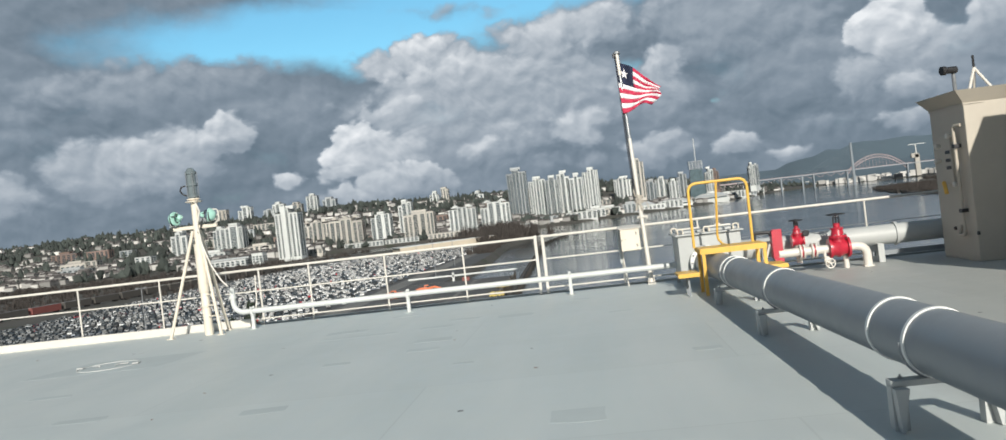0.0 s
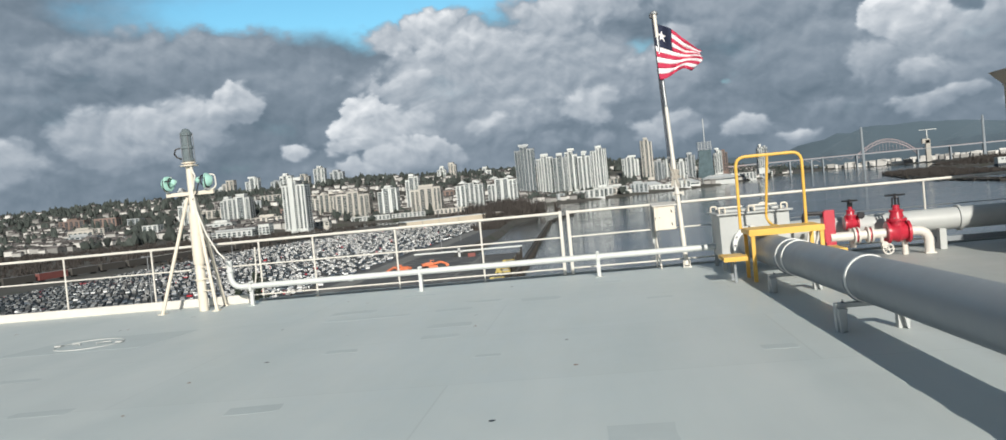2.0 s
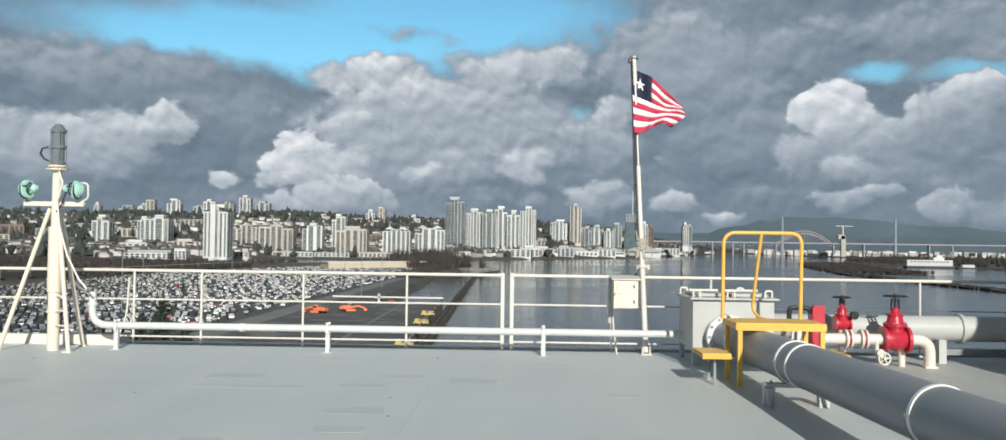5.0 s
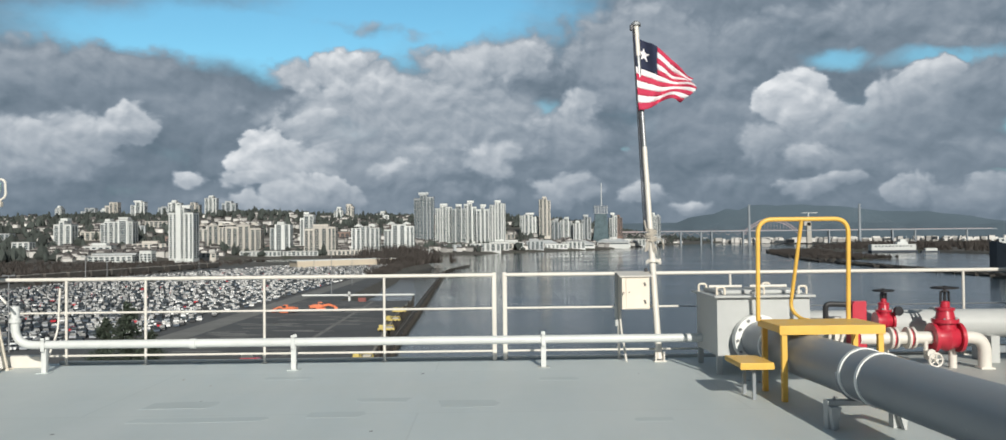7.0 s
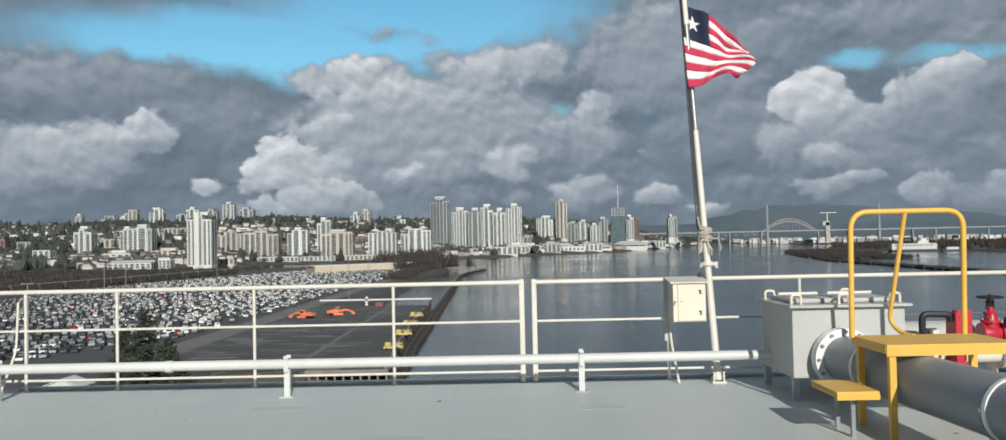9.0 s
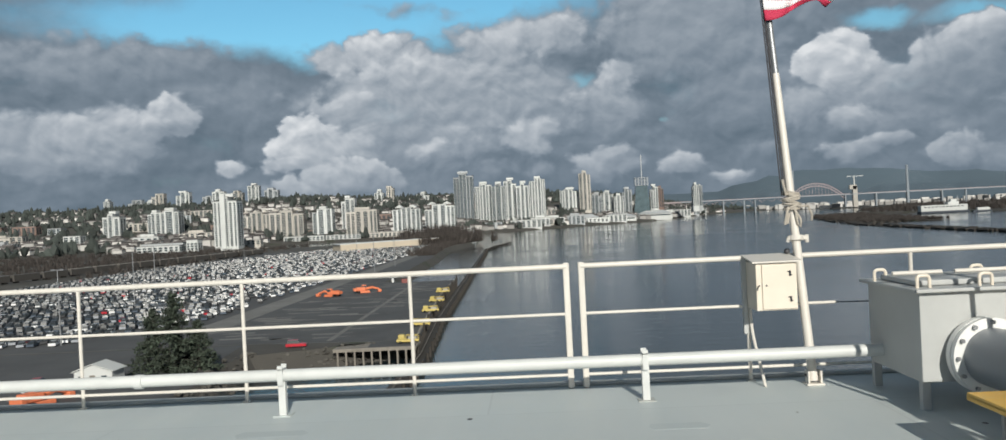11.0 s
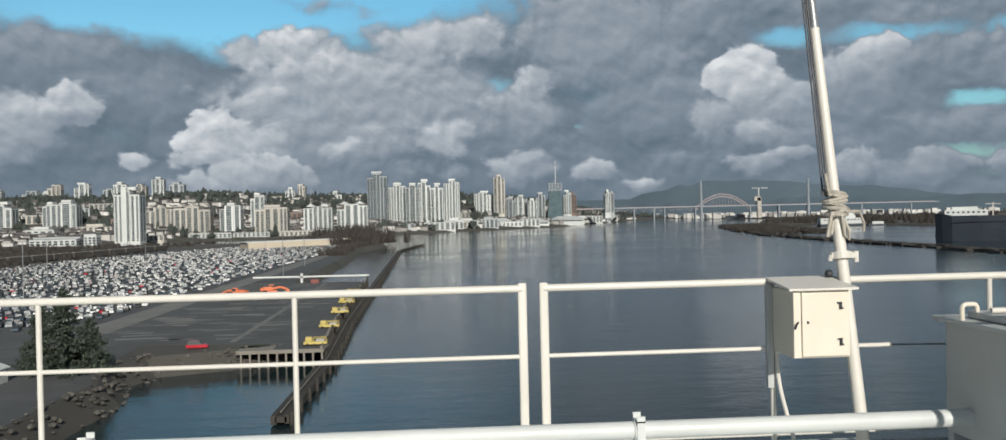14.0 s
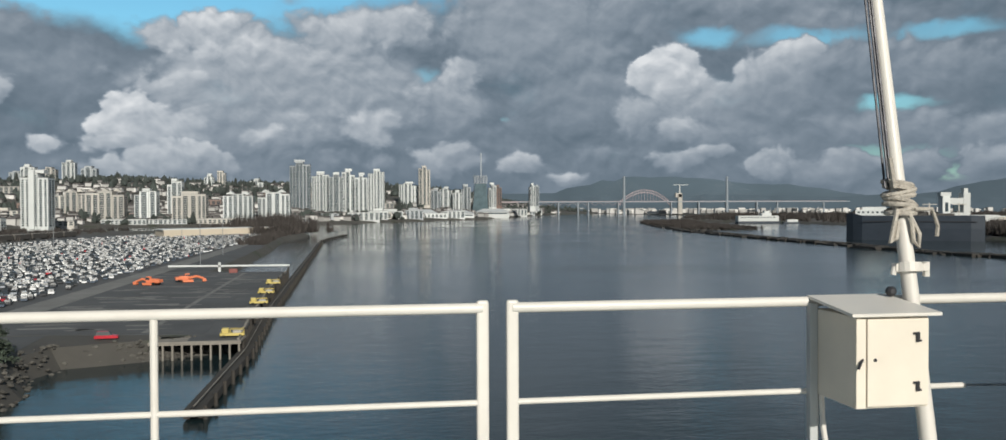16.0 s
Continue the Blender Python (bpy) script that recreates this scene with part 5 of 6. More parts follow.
# ---- buildings ----
def tower(x, y, w, z0, z1, wall="wall_white", depth=None, cols=4, floor=3.1, glass=0.5, crown=True, label="", seed=0, peaks=0):
    """A block of flats: stepped walls, window columns floor by floor, balconies, roof, penthouse."""
    r = random.Random(seed * 7 + int(x))
    d = depth or min(w, 30) * 0.8
    b = thing("apartment_building", (x, y, z0), label or "tall apartment block with rows of windows", "building", "city buildings")
    base, tall = z0 - 14, z1 - z0 > 26
    bays = []                                           # each bay: left, right, front, top
    if tall:
        cut = [0.0, r.uniform(0.24, 0.36), r.uniform(0.62, 0.76), 1.0]
        tops = [z1 - floor * r.choice((1, 2, 3)), z1, z1 - floor * r.choice((0, 1, 2))]
        if r.random() < 0.5:
            tops.reverse()
        outs = [r.choice((0.0, 1.2)), -1.8, r.choice((0.0, 1.2))]
        bays = [(x - w / 2 + w * p, x - w / 2 + w * q, y + o, t) for p, q, o, t in zip(cut, cut[1:], outs, tops)]
    else:
        bays = [(x - w / 2, x + w / 2, y, z1)]
    per = max(1, round(cols / len(bays)))
    for x0, x1, yf, zt in bays:
        bay = solid("wall", crates([((x0 + x1) / 2, (yf + y + d) / 2, (base + zt) / 2, x1 - x0, y + d - yf, zt - base)]), wall, b)
        n = max(2, int((zt - z0 - 1.5) / floor))
        pitch = (x1 - x0) / per
        for c in range(per):
            cx, gw = x0 + pitch * (c + 0.5), pitch * glass * r.uniform(1.0, 1.4)
            tagged(solid("window_column", crates([(cx, yf - 0.05, z0 + 1 + (k + 0.5) * floor, gw, 0.6, floor * 0.72) for k in range(n)]), "window", bay), kind="stuff")
            if r.random() < 0.45:
                tagged(solid("balcony_tier", crates([(cx + gw * 0.15, yf - 0.8, z0 + 1 + k * floor + 0.35, gw * 0.7, 1.7, 0.8) for k in range(n)]), wall, bay), kind="stuff")
        solid("roof", crates([((x0 + x1) / 2, (yf + y + d) / 2, zt + 0.3, x1 - x0 + 0.8, y + d - yf + 0.8, 0.6)]), "roof", bay)
    for s in (-1, 1):
        n = max(2, int((min(bays[0][3], bays[-1][3]) - z0 - 1.5) / floor))
        for c in range(2):
            cy = y + d * (0.30 + 0.42 * c)
            tagged(solid("window_column", crates([(x + s * (w / 2 + 0.02), cy, z0 + 1 + (k + 0.5) * floor, 0.6, d * 0.24, floor * 0.72) for k in range(n)]), "window", b), kind="stuff")
    if peaks:
        for k in range(peaks):
            cx, hw = x - w / 2 + w * (k + 0.5) / peaks, w / peaks * 0.32
            rv = [(cx - hw, y - 2.0, z1), (cx + hw, y - 2.0, z1), (cx, y - 2.0, z1 + 5), (cx - hw, y + d * 0.7, z1), (cx + hw, y + d * 0.7, z1), (cx, y + d * 0.7, z1 + 5)]
            solid("gable", (rv, [(0, 1, 2), (3, 5, 4), (0, 2, 5, 3), (1, 4, 5, 2)]), wall, b)
    elif crown:
        q = r.uniform(0.34, 0.55)
        solid("penthouse", crates([(x + w * r.uniform(-0.08, 0.08), y + d / 2, z1 + 2.4, w * q, d * 0.6, 4.8)]), wall, b)
    return b


W, B, G, K = "wall_white", "wall_beige", "wall_grey", "wall_brick"
FRONT = [(-753, 31, -11, 38, W, 4, 0), (-675, 23, -12, 36, W, 3, 0), (-647, 32, -12, 39, W, 4, 0), (-492, 49, -23, 27, B, 6, 3), (-437, 60, -24, 28, B, 7, 3), (-373, 35, -22, 28, W, 4, 0),
         (-303, 55, -23, 23, B, 6, 0), (-223, 49, -21, 23, W, 6, 2), (-164, 53, -22, 26, W, 6, 2)]
for i, (x, w, z0, z1, m, c, pk) in enumerate(FRONT):
    tower(x, 1560, w, z0, z1, m, 26, c, 3.0, 0.52, True, "pale mid-rise apartment block near the waterfront", i, pk)
tower(-343, 1640, 25, -14, 47, W, 22, 3, 3.0, 0.5, True, "white high-rise behind the waterfront blocks", 31)
big_white = tower(-441, 1260, 35, -25, 47, W, 26, 5, 3.0, 0.42, True, "tall white apartment tower on the near bank", 32)
solid("stair_shaft", crates([(-443, 1258, 12, 7, 5, 78)]), "wall_white", big_white)
CONDO = [(-146, 42, -13, 95, G, 5, 0.62), (-105, 36, -13, 71, W, 5, 0.55), (-71, 31, -14, 69, W, 4, 0.6), (-47, 27, -8, 77, W, 4, 0.55), (-20, 27, -14, 68, W, 4, 0.5), (12, 34, -15, 77, W, 5, 0.5)]
for i, (x, w, z0, z1, m, c, gl) in enumerate(CONDO):
    t = tower(x, 1900 + 14 * (i % 2), w, z0, z1, m, 26, c, 3.0, gl, True, "slender dark glass high-rise" if i == 0 else "pale riverside condominium tower", 40 + i)
HILL = [(-1220, 18, 66, 98), (-1147, 39, 58, 96), (-1110, 35, 58, 91), (-1071, 35, 62, 111), (-1006, 39, 62, 112), (-938, 35, 60, 99), (-895, 35, 62, 111), (-848, 32, 62, 109),
        (-806, 33, 62, 125), (-742, 39, 62, 111), (-437, 26, 54, 88), (-408, 21, 58, 101), (-309, 35, 42, 74)]
for i, (x, w, z0, z1) in enumerate(HILL):
    tower(x, 2500 + 20 * (i % 3), w, z0, z1, (W, G, W, B)[i % 4], 24, 3, 3.2, 0.5, i % 2 == 0, "far pale high-rise on the hill", 60 + i)
DOWNTOWN = [(141, 30, 3, 104, B, 4), (100, 50, -4, 62, W, 5), (171, 25, -7, 45, G, 3), (200, 33, -7, 49, W, 4), (229, 25, -8, 39, W, 3), (254, 25, -8, 55, G, 3), (323, 20, -2, 59, W, 3), (342, 18, 1, 54, K, 3), (432, 15, 0, 58, W, 2), (448, 13, 0, 54, G, 2)]
for i, (x, w, z0, z1, m, c) in enumerate(DOWNTOWN):
    tower(x, 2350 + 25 * (i % 2), w, z0, z1, m, 24, c, 3.2, 0.5, True, "downtown high-rise beside the river bend", 80 + i)
# half-built tapering tower with a crane
new_tower = thing("tower_block", (290, 2350, -15), "half-built tapered dark glass tower with crane", "building", "city buildings")
v = [(268, 2350, -20), (312, 2350, -20), (312, 2376, -20), (268, 2376, -20), (276, 2350, 62), (306, 2350, 62), (306, 2376, 62), (276, 2376, 62)]
solid("glass_skin", (v, [(0, 3, 2, 1), (4, 5, 6, 7), (0, 1, 5, 4), (2, 3, 7, 6), (0, 4, 7, 3), (1, 2, 6, 5)]), "teal", new_tower)
for k in range(6):
    solid("floor_slab", crates([(291, 2363, 62 + 4 * k, 36, 30, 0.9)]), "wall_grey", new_tower)
for k in range(5):
    solid("column", crates([(275 + 8 * k, 2350, 72, 1.6, 1.6, 20)]), "wall_grey", new_tower)
solid("crane_mast", crates([(293, 2360, 112, 2.2, 2.2, 62)]), "wall_grey", new_tower)

r = random.Random(21)
for i in range(46):                                    # low blocks along the city shore and up the slope
    if i < 16:
        x = r.uniform(-60, 560)
        y = between(x, CITY_SHORE) + r.uniform(18, 90)
        h, w, m = r.uniform(7, 20), r.uniform(30, 70), r.choice((W, W, B, G))
    else:
        x = r.uniform(-1250, 150)
        y = between(x, CITY_SHORE) + r.uniform(60, 620)
        h, w, m = r.uniform(9, 19), r.uniform(24, 60), r.choice((W, B, B, G, K))
    z = city_height(x, y)
    tower(x, y, w, z, z + h, m, 20, max(3, int(w / 9)), 3.3, 0.5, i % 3 == 0, "low pale apartment block on the slope", 100 + i)
for i, (x, w, h) in enumerate(((-520, 60, 9), (-460, 46, 8), (-395, 70, 9), (-330, 60, 8), (-262, 90, 9), (-190, 80, 8), (-130, 50, 8))):
    tower(x, between(x, CITY_SHORE) + 22, w, -27, -27 + h, (W, B, W)[i % 3], 16, int(w / 7), 3.2, 0.5, False, "low waterfront row of flats", 160 + i)
tower(-520, 1225, 60, -27, -15, G, 20, 9, 3.6, 0.6, False, "long dark low building by the bank", 170)
tower(-476, 1222, 16, -27, -12, W, 18, 3, 3.4, 0.5, False, "low white and brick block by the bank", 171)

for cx, cy, w, d, z in ((118, 2010, 64, 28, -14), (200, 2085, 84, 34, -16), (300, 2200, 84, 34, -13)):
    hall = thing("market_hall", (cx, cy, -29), "low white riverside market hall with pitched roof", "building", "market halls")
    solid("wall", crates([(cx, cy, (z - 30) / 2, w - 4, d - 4, z + 30)]), "wall_white", hall)
    solid("window_band", crates([(cx, cy - d / 2 + 1.9, z - 4, w - 10, 0.4, 3)]), "window", hall)
    rv = [(cx - w / 2, cy - d / 2, z), (cx + w / 2, cy - d / 2, z), (cx + w / 2, cy + d / 2, z), (cx - w / 2, cy + d / 2, z), (cx - w / 4, cy, z + 8), (cx + w / 4, cy, z + 8)]
    solid("roof", (rv, [(0, 1, 5, 4), (2, 3, 4, 5), (0, 4, 3), (1, 2, 5)]), "wall_grey", hall)

# ---- bridges ----
sky = thing("cable_bridge", (950, 2700, -31), "slender concrete cable-stayed rail bridge with tall pylons", "bridge")
for x in (788.6, 1129):
    bm = bmesh.new()
    sweep(bm, [(x, 2700, -36), (x, 2700, 20), (x, 2700, 93)], [5.0, 4.2, 3.2], 8)
    part("pylon", bm, "bridge", sky)
solid("girder", crates([(1000, 2700, 12.5, 1100, 10, 2.2)]), "bridge", sky)
for x in (640, 1300, 1460):
    solid("pier", crates([(x, 2700, -12, 4, 5, 48)]), "bridge", sky)
for x in (788.6, 1129):
    for s in (-1, 1):
        for k in range(1, 8):
            part("stay_cable", bar([(x, 2700, 90 - 4.5 * k), (x + s * (165 - 20 * k), 2700, 14)], 0.10, 4), "bridge", sky)

arch = thing("arch_bridge", (920, 2900, -31), "old steel through-arch road bridge with trussed arch", "bridge")
AX0, AX1, AY = 826, 1012, 2900
bm_lo, n = [], 18
for k in range(n + 1):
    s = k / n
    bm_lo.append((AX0 + (AX1 - AX0) * s, 4 * s * (1 - s)))
low_rib = [(x, AY, -1 + 46 * h) for x, h in bm_lo]
top_rib = [(x, AY, 9 + 45 * h) for x, h in bm_lo]
part("lower_rib", bar(low_rib, 1.4, 6), "arch", arch)
part("upper_rib", bar(top_rib, 1.4, 6), "arch", arch)
for k in range(n + 1):
    part("rib_post", bar([low_rib[k], top_rib[k]], 0.7, 4), "arch", arch)
    if k < n:
        part("rib_brace", bar([low_rib[k], top_rib[k + 1]], 0.6, 4), "arch", arch)
    if 2 < k < n - 2:
        part("hanger", bar([low_rib[k], (low_rib[k][0], AY, 14)], 0.5, 4), "arch", arch)
solid("deck_girder", crates([(1000, AY, 14, 1300, 14, 4)]), "arch", arch)
for x in [520, 620, 722, 826, 1012, 1110, 1210, 1320]:
    solid("pier", crates([(x, AY, -11, 4, 12, 48)]), "bridge", arch)
for x in range(420, 826, 31):
    part("truss_bar", bar([(x, AY, 12), (x + 15.5, AY, 2), (x + 31, AY, 12)], 0.8, 4), "arch", arch)
site = thing("tower_crane", (1030, 2880, -31), "pale construction tower crane beside the arch bridge", "crane")
solid("mast", crates([(1036, 2880, 20, 3, 3, 100)]), "wall_white", site)
solid("jib", crates([(1040, 2880, 71, 52, 2, 1.6)]), "wall_white", site)
solid("works_tower", crates([(1036, 2878, 4, 14, 10, 70), (1030, 2878, 36, 22, 10, 14)]), "concrete", site)

# ---- across the river: logs, ferry, sheds ----
BOOM_R = [(1730, 530), (1400, 440), (1072, 384), (883, 371), (670, 366), (570, 360), (490, 376), (380, 420), (300, 470)]
r = random.Random(9)
logs = []
for _ in range(900):
    y = r.uniform(300, 1730)
    x = float(np.interp(y, [q[0] for q in BOOM_R][::-1], [q[1] for q in BOOM_R][::-1])) + r.uniform(0, 14 + 0.012 * y) + (y > 1050) * r.uniform(0, 60) * (y - 1050) / 700
    logs.append((x, y, WATER + 0.2 + r.random() * 0.9, r.uniform(2, 6), r.uniform(7, 20), r.uniform(0.6, 1.8)))
tagged(solid("log_boom", crates(logs), "timber"), "long raft of dark floating logs in the river", "logs", kind="stuff")

ferry = thing("ferry", (682, 1500, WATER), "white moored river vessel with low superstructure", "ship")
part("hull", boxed(642, 722, 1492, 1508, -31.5, -27.5, bevel=1.2), "hull", ferry)
part("deck_hall", boxed(643, 719, 1493, 1507, -27.5, -17.5, bevel=0.6), "wall_white", ferry)
solid("window_band", crates([(650 + 6 * k, 1492.9, -20.5, 3.6, 0.4, 1.6) for k in range(11)]), "window", ferry)
part("wheelhouse", boxed(688, 706, 1495, 1505, -17.5, -13.0, bevel=0.5), "wall_white", ferry)
part("bridge_deck", boxed(693, 703, 1496, 1504, -13.0, -9.0, bevel=0.4), "wall_white", ferry)
for x in (684, 706):
    part("mast", bar([(x, 1500, -17), (x, 1500, -3)], 0.4, 6), "wall_grey", ferry)
boat = thing("work_boat", (735, 1480, WATER), "small white moored work boat", "boat")
solid("hull", crates([(735, 1480, -30, 30, 8, 3)]), "hull", boat)
solid("cabin", crates([(737, 1480, -26.5, 20, 6, 4.5)]), "wall_white", boat)
for i, (x, y, w, d, z0, z1, m) in enumerate(((812, 1100, 46, 26, -29, -14, "wall_white"), (890, 1120, 90, 30, -29, -16, "wall_beige"))):
    s = thing("shed", (x, y, z0), "long low pale industrial shed across the river", "building", "far sheds")
    solid("wall", crates([(x, y, (z0 + z1) / 2, w, d, z1 - z0)]), m, s)
    solid("roof", crates([(x, y, z1 + 0.5, w + 2, d + 2, 1.0)]), "wall_white", s)
    solid("doorway", crates([(x - w * 0.3 + k * w * 0.2, y - d / 2, z0 + 3.5, w * 0.08, 0.5, 6) for k in range(4)]), "window", s)
vessel = thing("cargo_ship", (490, 752, WATER), "large dark hulled ship moored across the river", "ship")


def on_ship(*blocks):
    """Boxes along the ship: u from bow to stern, v across, z."""
    c, d = math.cos(radians(-33)), math.sin(radians(-33))
    vs, fs = crates([((u0 + u1) / 2, (v0 + v1) / 2, (z0 + z1) / 2, u1 - u0, v1 - v0, z1 - z0) for u0, u1, v0, v1, z0, z1 in blocks])
    return np.stack((vs[:, 0] * c - vs[:, 1] * d + 490, vs[:, 0] * d + vs[:, 1] * c + 752, vs[:, 2]), 1), fs


hv, hf = [], []
for u, half in ((-58, 1.0), (-52, 6.0), (-44, 10.0), (-20, 11.5), (45, 11.5), (56, 9.0)):
    for z, k in ((WATER - 1, 0.88), (-20, 0.97), (-8.5 if u > -50 else -6.5, 1.0)):
        hv += [(u, -half * k, z), (u, half * k, z)]
for i in range(5):
    for k in range(2):
        p = i * 6 + 2 * k
        hf += [(p, p + 6, p + 8, p + 2), (p + 1, p + 3, p + 9, p + 7)]
    hf.append((i * 6 + 4, i * 6 + 10, i * 6 + 11, i * 6 + 5))
hf += [(0, 2, 3, 1), (2, 4, 5, 3), (30, 31, 33, 32), (32, 33, 35, 34)]
turn = radians(-33)
solid("hull", ([(u * math.cos(turn) - v * math.sin(turn) + 490, u * math.sin(turn) + v * math.cos(turn) + 752, z) for u, v, z in hv], hf), "hull", vessel)
solid("rubbing_strake", on_ship((-43, 50, -12.0, -11.7, -14.2, -13.6)), "steel", vessel)
solid("deck_house", on_ship((-50, -16, -6, 6, -8.5, -3.4), (-44, -24, -4, 4, -3.4, -0.6)), "wall_white", vessel, "low white deck house")
solid("house_window", on_ship(*[(-48 + 4 * k, -46.2 + 4 * k, -6.15, -6.0, -6.2, -4.8) for k in range(8)]), "window", vessel)
solid("hatch_cover", on_ship((-8, 10, -8, 8, -8.5, -6.6), (14, 32, -8, 8, -8.5, -6.6)), "rail_dark", vessel)
for u in (-12, 12, 36):
    mast_v, mast_f = on_ship((u - 0.5, u + 0.5, -0.5, 0.5, -8.5, 3.0), (u - 6, u + 6, -0.3, 0.3, 1.2, 1.8))
    solid("derrick_post", (mast_v, mast_f), "wall_beige", vessel)
silo = thing("loading_tower", (772, 1090, -29), "white riverside loading tower with two legs", "tower")
solid("leg", crates([(757, 1090, -8, 11, 10, 42)]), "wall_white", silo)
solid("leg", crates([(787, 1090, -6, 10, 10, 46)]), "wall_white", silo)
solid("bridge_frame", crates([(772, 1090, 6, 30, 9, 8), (772, 1090, -14, 30, 9, 9), (757, 1090, 15, 15, 8, 5), (787, 1090, 19, 6, 6, 8)]), "wall_white", silo)
solid("opening", crates([(772, 1085, -4, 10, 2, 8)]), "window", silo)
solid("opening", crates([(757, 1084.6, -2, 4, 1, 12)]), "window", silo)

# ---- yard on the near bank ----
me = bmesh.new()
prism(me, [(-290, 225), (-70, 222), (-37, 217), (-40, 254), (-45, 355), (-45, 408), (-71, 416), (-76, 640), (-92, 960), (-290, 960)], LAND - 0.5, LAND + 0.06)
pave = part("yard_pavement", me, "asphalt", None)
tagged(pave, "dark worn asphalt yard with pale streaks", "pavement", kind="structure")
r = random.Random(3)
for k in range(90):
    x, y = r.uniform(-96, -48), r.uniform(226, 420)
    if y > 405:
        x -= 26
    part("worn_streak", prism(bmesh.new(), [(x, y), (x + r.uniform(4, 14), y + r.uniform(-1, 2)), (x + r.uniform(3, 12), y + r.uniform(1.2, 3.2)), (x - r.uniform(0, 2), y + r.uniform(1, 2.4))], LAND + 0.05, LAND + 0.075), "paving", pave)
part("track_line", prism(bmesh.new(), [(-52, 222), (-50.6, 222), (-53.6, 405), (-55, 405)], LAND + 0.05, LAND + 0.085), "paving", pave)
road = part("yard_road", prism(bmesh.new(), [(-99, 250), (-89, 246), (-90, 640), (-96, 960), (-100, 960), (-99, 640)], LAND + 0.05, LAND + 0.09), "paving", None)
tagged(road, "pale worn yard road beside the parked cars", "road", kind="structure")
verge = part("lawn_ground", prism(bmesh.new(), [(-300, 60), (-64, 60), (-64, 172), (-69, 188), (-72, 221), (-300, 222)], LAND - 0.4, LAND + 0.03), "asphalt", None)
tagged(verge, "dark paved apron near the water", "pavement", kind="structure")

rocks = []
for _ in range(650):
    s = r.random()
    if s < 0.6:
        y = r.uniform(60, 205)
        x = between(y, [(20, -63), (172, -63), (188, -68), (203, -65)]) + r.uniform(-1, 8)
        k = (x - between(y, [(20, -63), (172, -63), (188, -68), (203, -65)])) / 9
    else:
        x = r.uniform(-66, -36)
        k = r.random() ** 0.8
        y = between(x, [(-66, 204), (-48, 211), (-36, 216)]) - 8 * k
    q = r.uniform(0.25, 0.8)
    rocks.append((x, y, LAND - 8.5 * max(k, 0) + 0.1, r.uniform(0, 6), q, q * 0.8))
ROCK = blob_proto(77, 1, 0.3, 1.4)
tagged(solid("riprap", scatter(ROCK[0], ROCK[1], rocks), "rock"), "grey riprap boulders along the bank", "rocks", kind="stuff")

wharf = thing("wharf", (-40, 212, WATER), "old timber pile wharf along the yard edge", "wharf")
solid("front_deck", crates([(-37.5, 211.0, LAND - 0.2, 19, 8, 0.4)]), "plank", wharf)
edge = [(-28.2, 208), (-31.5, 254), (-36.2, 355), (-36.8, 410)]
bm = bmesh.new()
prism(bm, [(x, y) for x, y in edge] + [(x - 11, y) for x, y in edge[::-1]], LAND - 0.7, LAND + 0.02)
part("side_deck", bm, "asphalt", wharf)
solid("curb", crates([(between(y, [(208, -28.6), (254, -31.9), (355, -36.6), (410, -37.2)]), y, LAND + 0.2, 0.5, 3.6, 0.4) for y in range(210, 410, 4)]), "plank", wharf)
for k in range(10):
    x = -46 + k * 1.95
    part("timber_post", bar([(x, 207.3, -36), (x, 207.3, LAND - 0.6)], 0.24, 8), "plank", wharf)
part("cap_beam", boxed(-47, -28, 207.1, 207.6, LAND - 0.75, LAND - 0.4), "plank", wharf)
for y in range(212, 410, 7):
    x = between(y, [(208, -28), (254, -31.2), (355, -36), (410, -36.6)])
    part("timber_post", bar([(x, y, -36), (x, y, LAND + (1.2 if y % 3 == 0 else -0.2))], 0.34, 8), "timber", wharf)

walkway = thing("fender_boom", (-27, 147, WATER), "long dark timber fender boom on piles in the river", "boom")
line = [(152, -26.6), (207, -26.4), (271, -29.6), (479, -35.0), (640, -39.0), (825, -44.0), (905, -38.0), (993, -26.0)]
for off, z, wd in ((0, -29.2, 0.7), (-2.2, -29.3, 0.9)):
    pts = [(x + off, y, z) for y, x in line]
    bm = bmesh.new()
    for (x0, y0, _), (x1, y1, _) in zip(pts, pts[1:]):
        q = [bm.verts.new(c) for c in ((x0, y0, z - 1.4), (x0 + wd, y0, z - 1.4), (x1 + wd, y1, z - 1.4), (x1, y1, z - 1.4), (x0, y0, z), (x0 + wd, y0, z), (x1 + wd, y1, z), (x1, y1, z))]
        for idx in ((0, 3, 2, 1), (4, 5, 6, 7), (0, 1, 5, 4), (2, 3, 7, 6), (0, 4, 7, 3), (1, 2, 6, 5)):
            bm.faces.new([q[i] for i in idx])
    part("waler", bm, "timber", walkway)
bm = bmesh.new()
pts = [(x, y) for y, x in line]
prism(bm, [(x - 1.5, y) for x, y in pts] + [(x + 0.3, y) for x, y in pts[::-1]], -30.4, -29.5)
part("walk_deck", bm, "timber", walkway)
part("hand_rail", bar([(x - 0.6, y, -28.7) for y, x in line], 0.10, 5), "plank", walkway)
for y in range(153, 480, 9):
    x = between(y, line)
    part("timber_post", bar([(x + 0.9, y, -37), (x + 0.9, y, -28.5 - (y % 5) * 0.12)], 0.36, 8), "timber", walkway)
for y in range(488, 990, 22):
    x = between(y, line)
    part("timber_post", bar([(x + 0.9, y, -37), (x + 0.9, y, -28.2)], 0.4, 6), "timber", walkway)

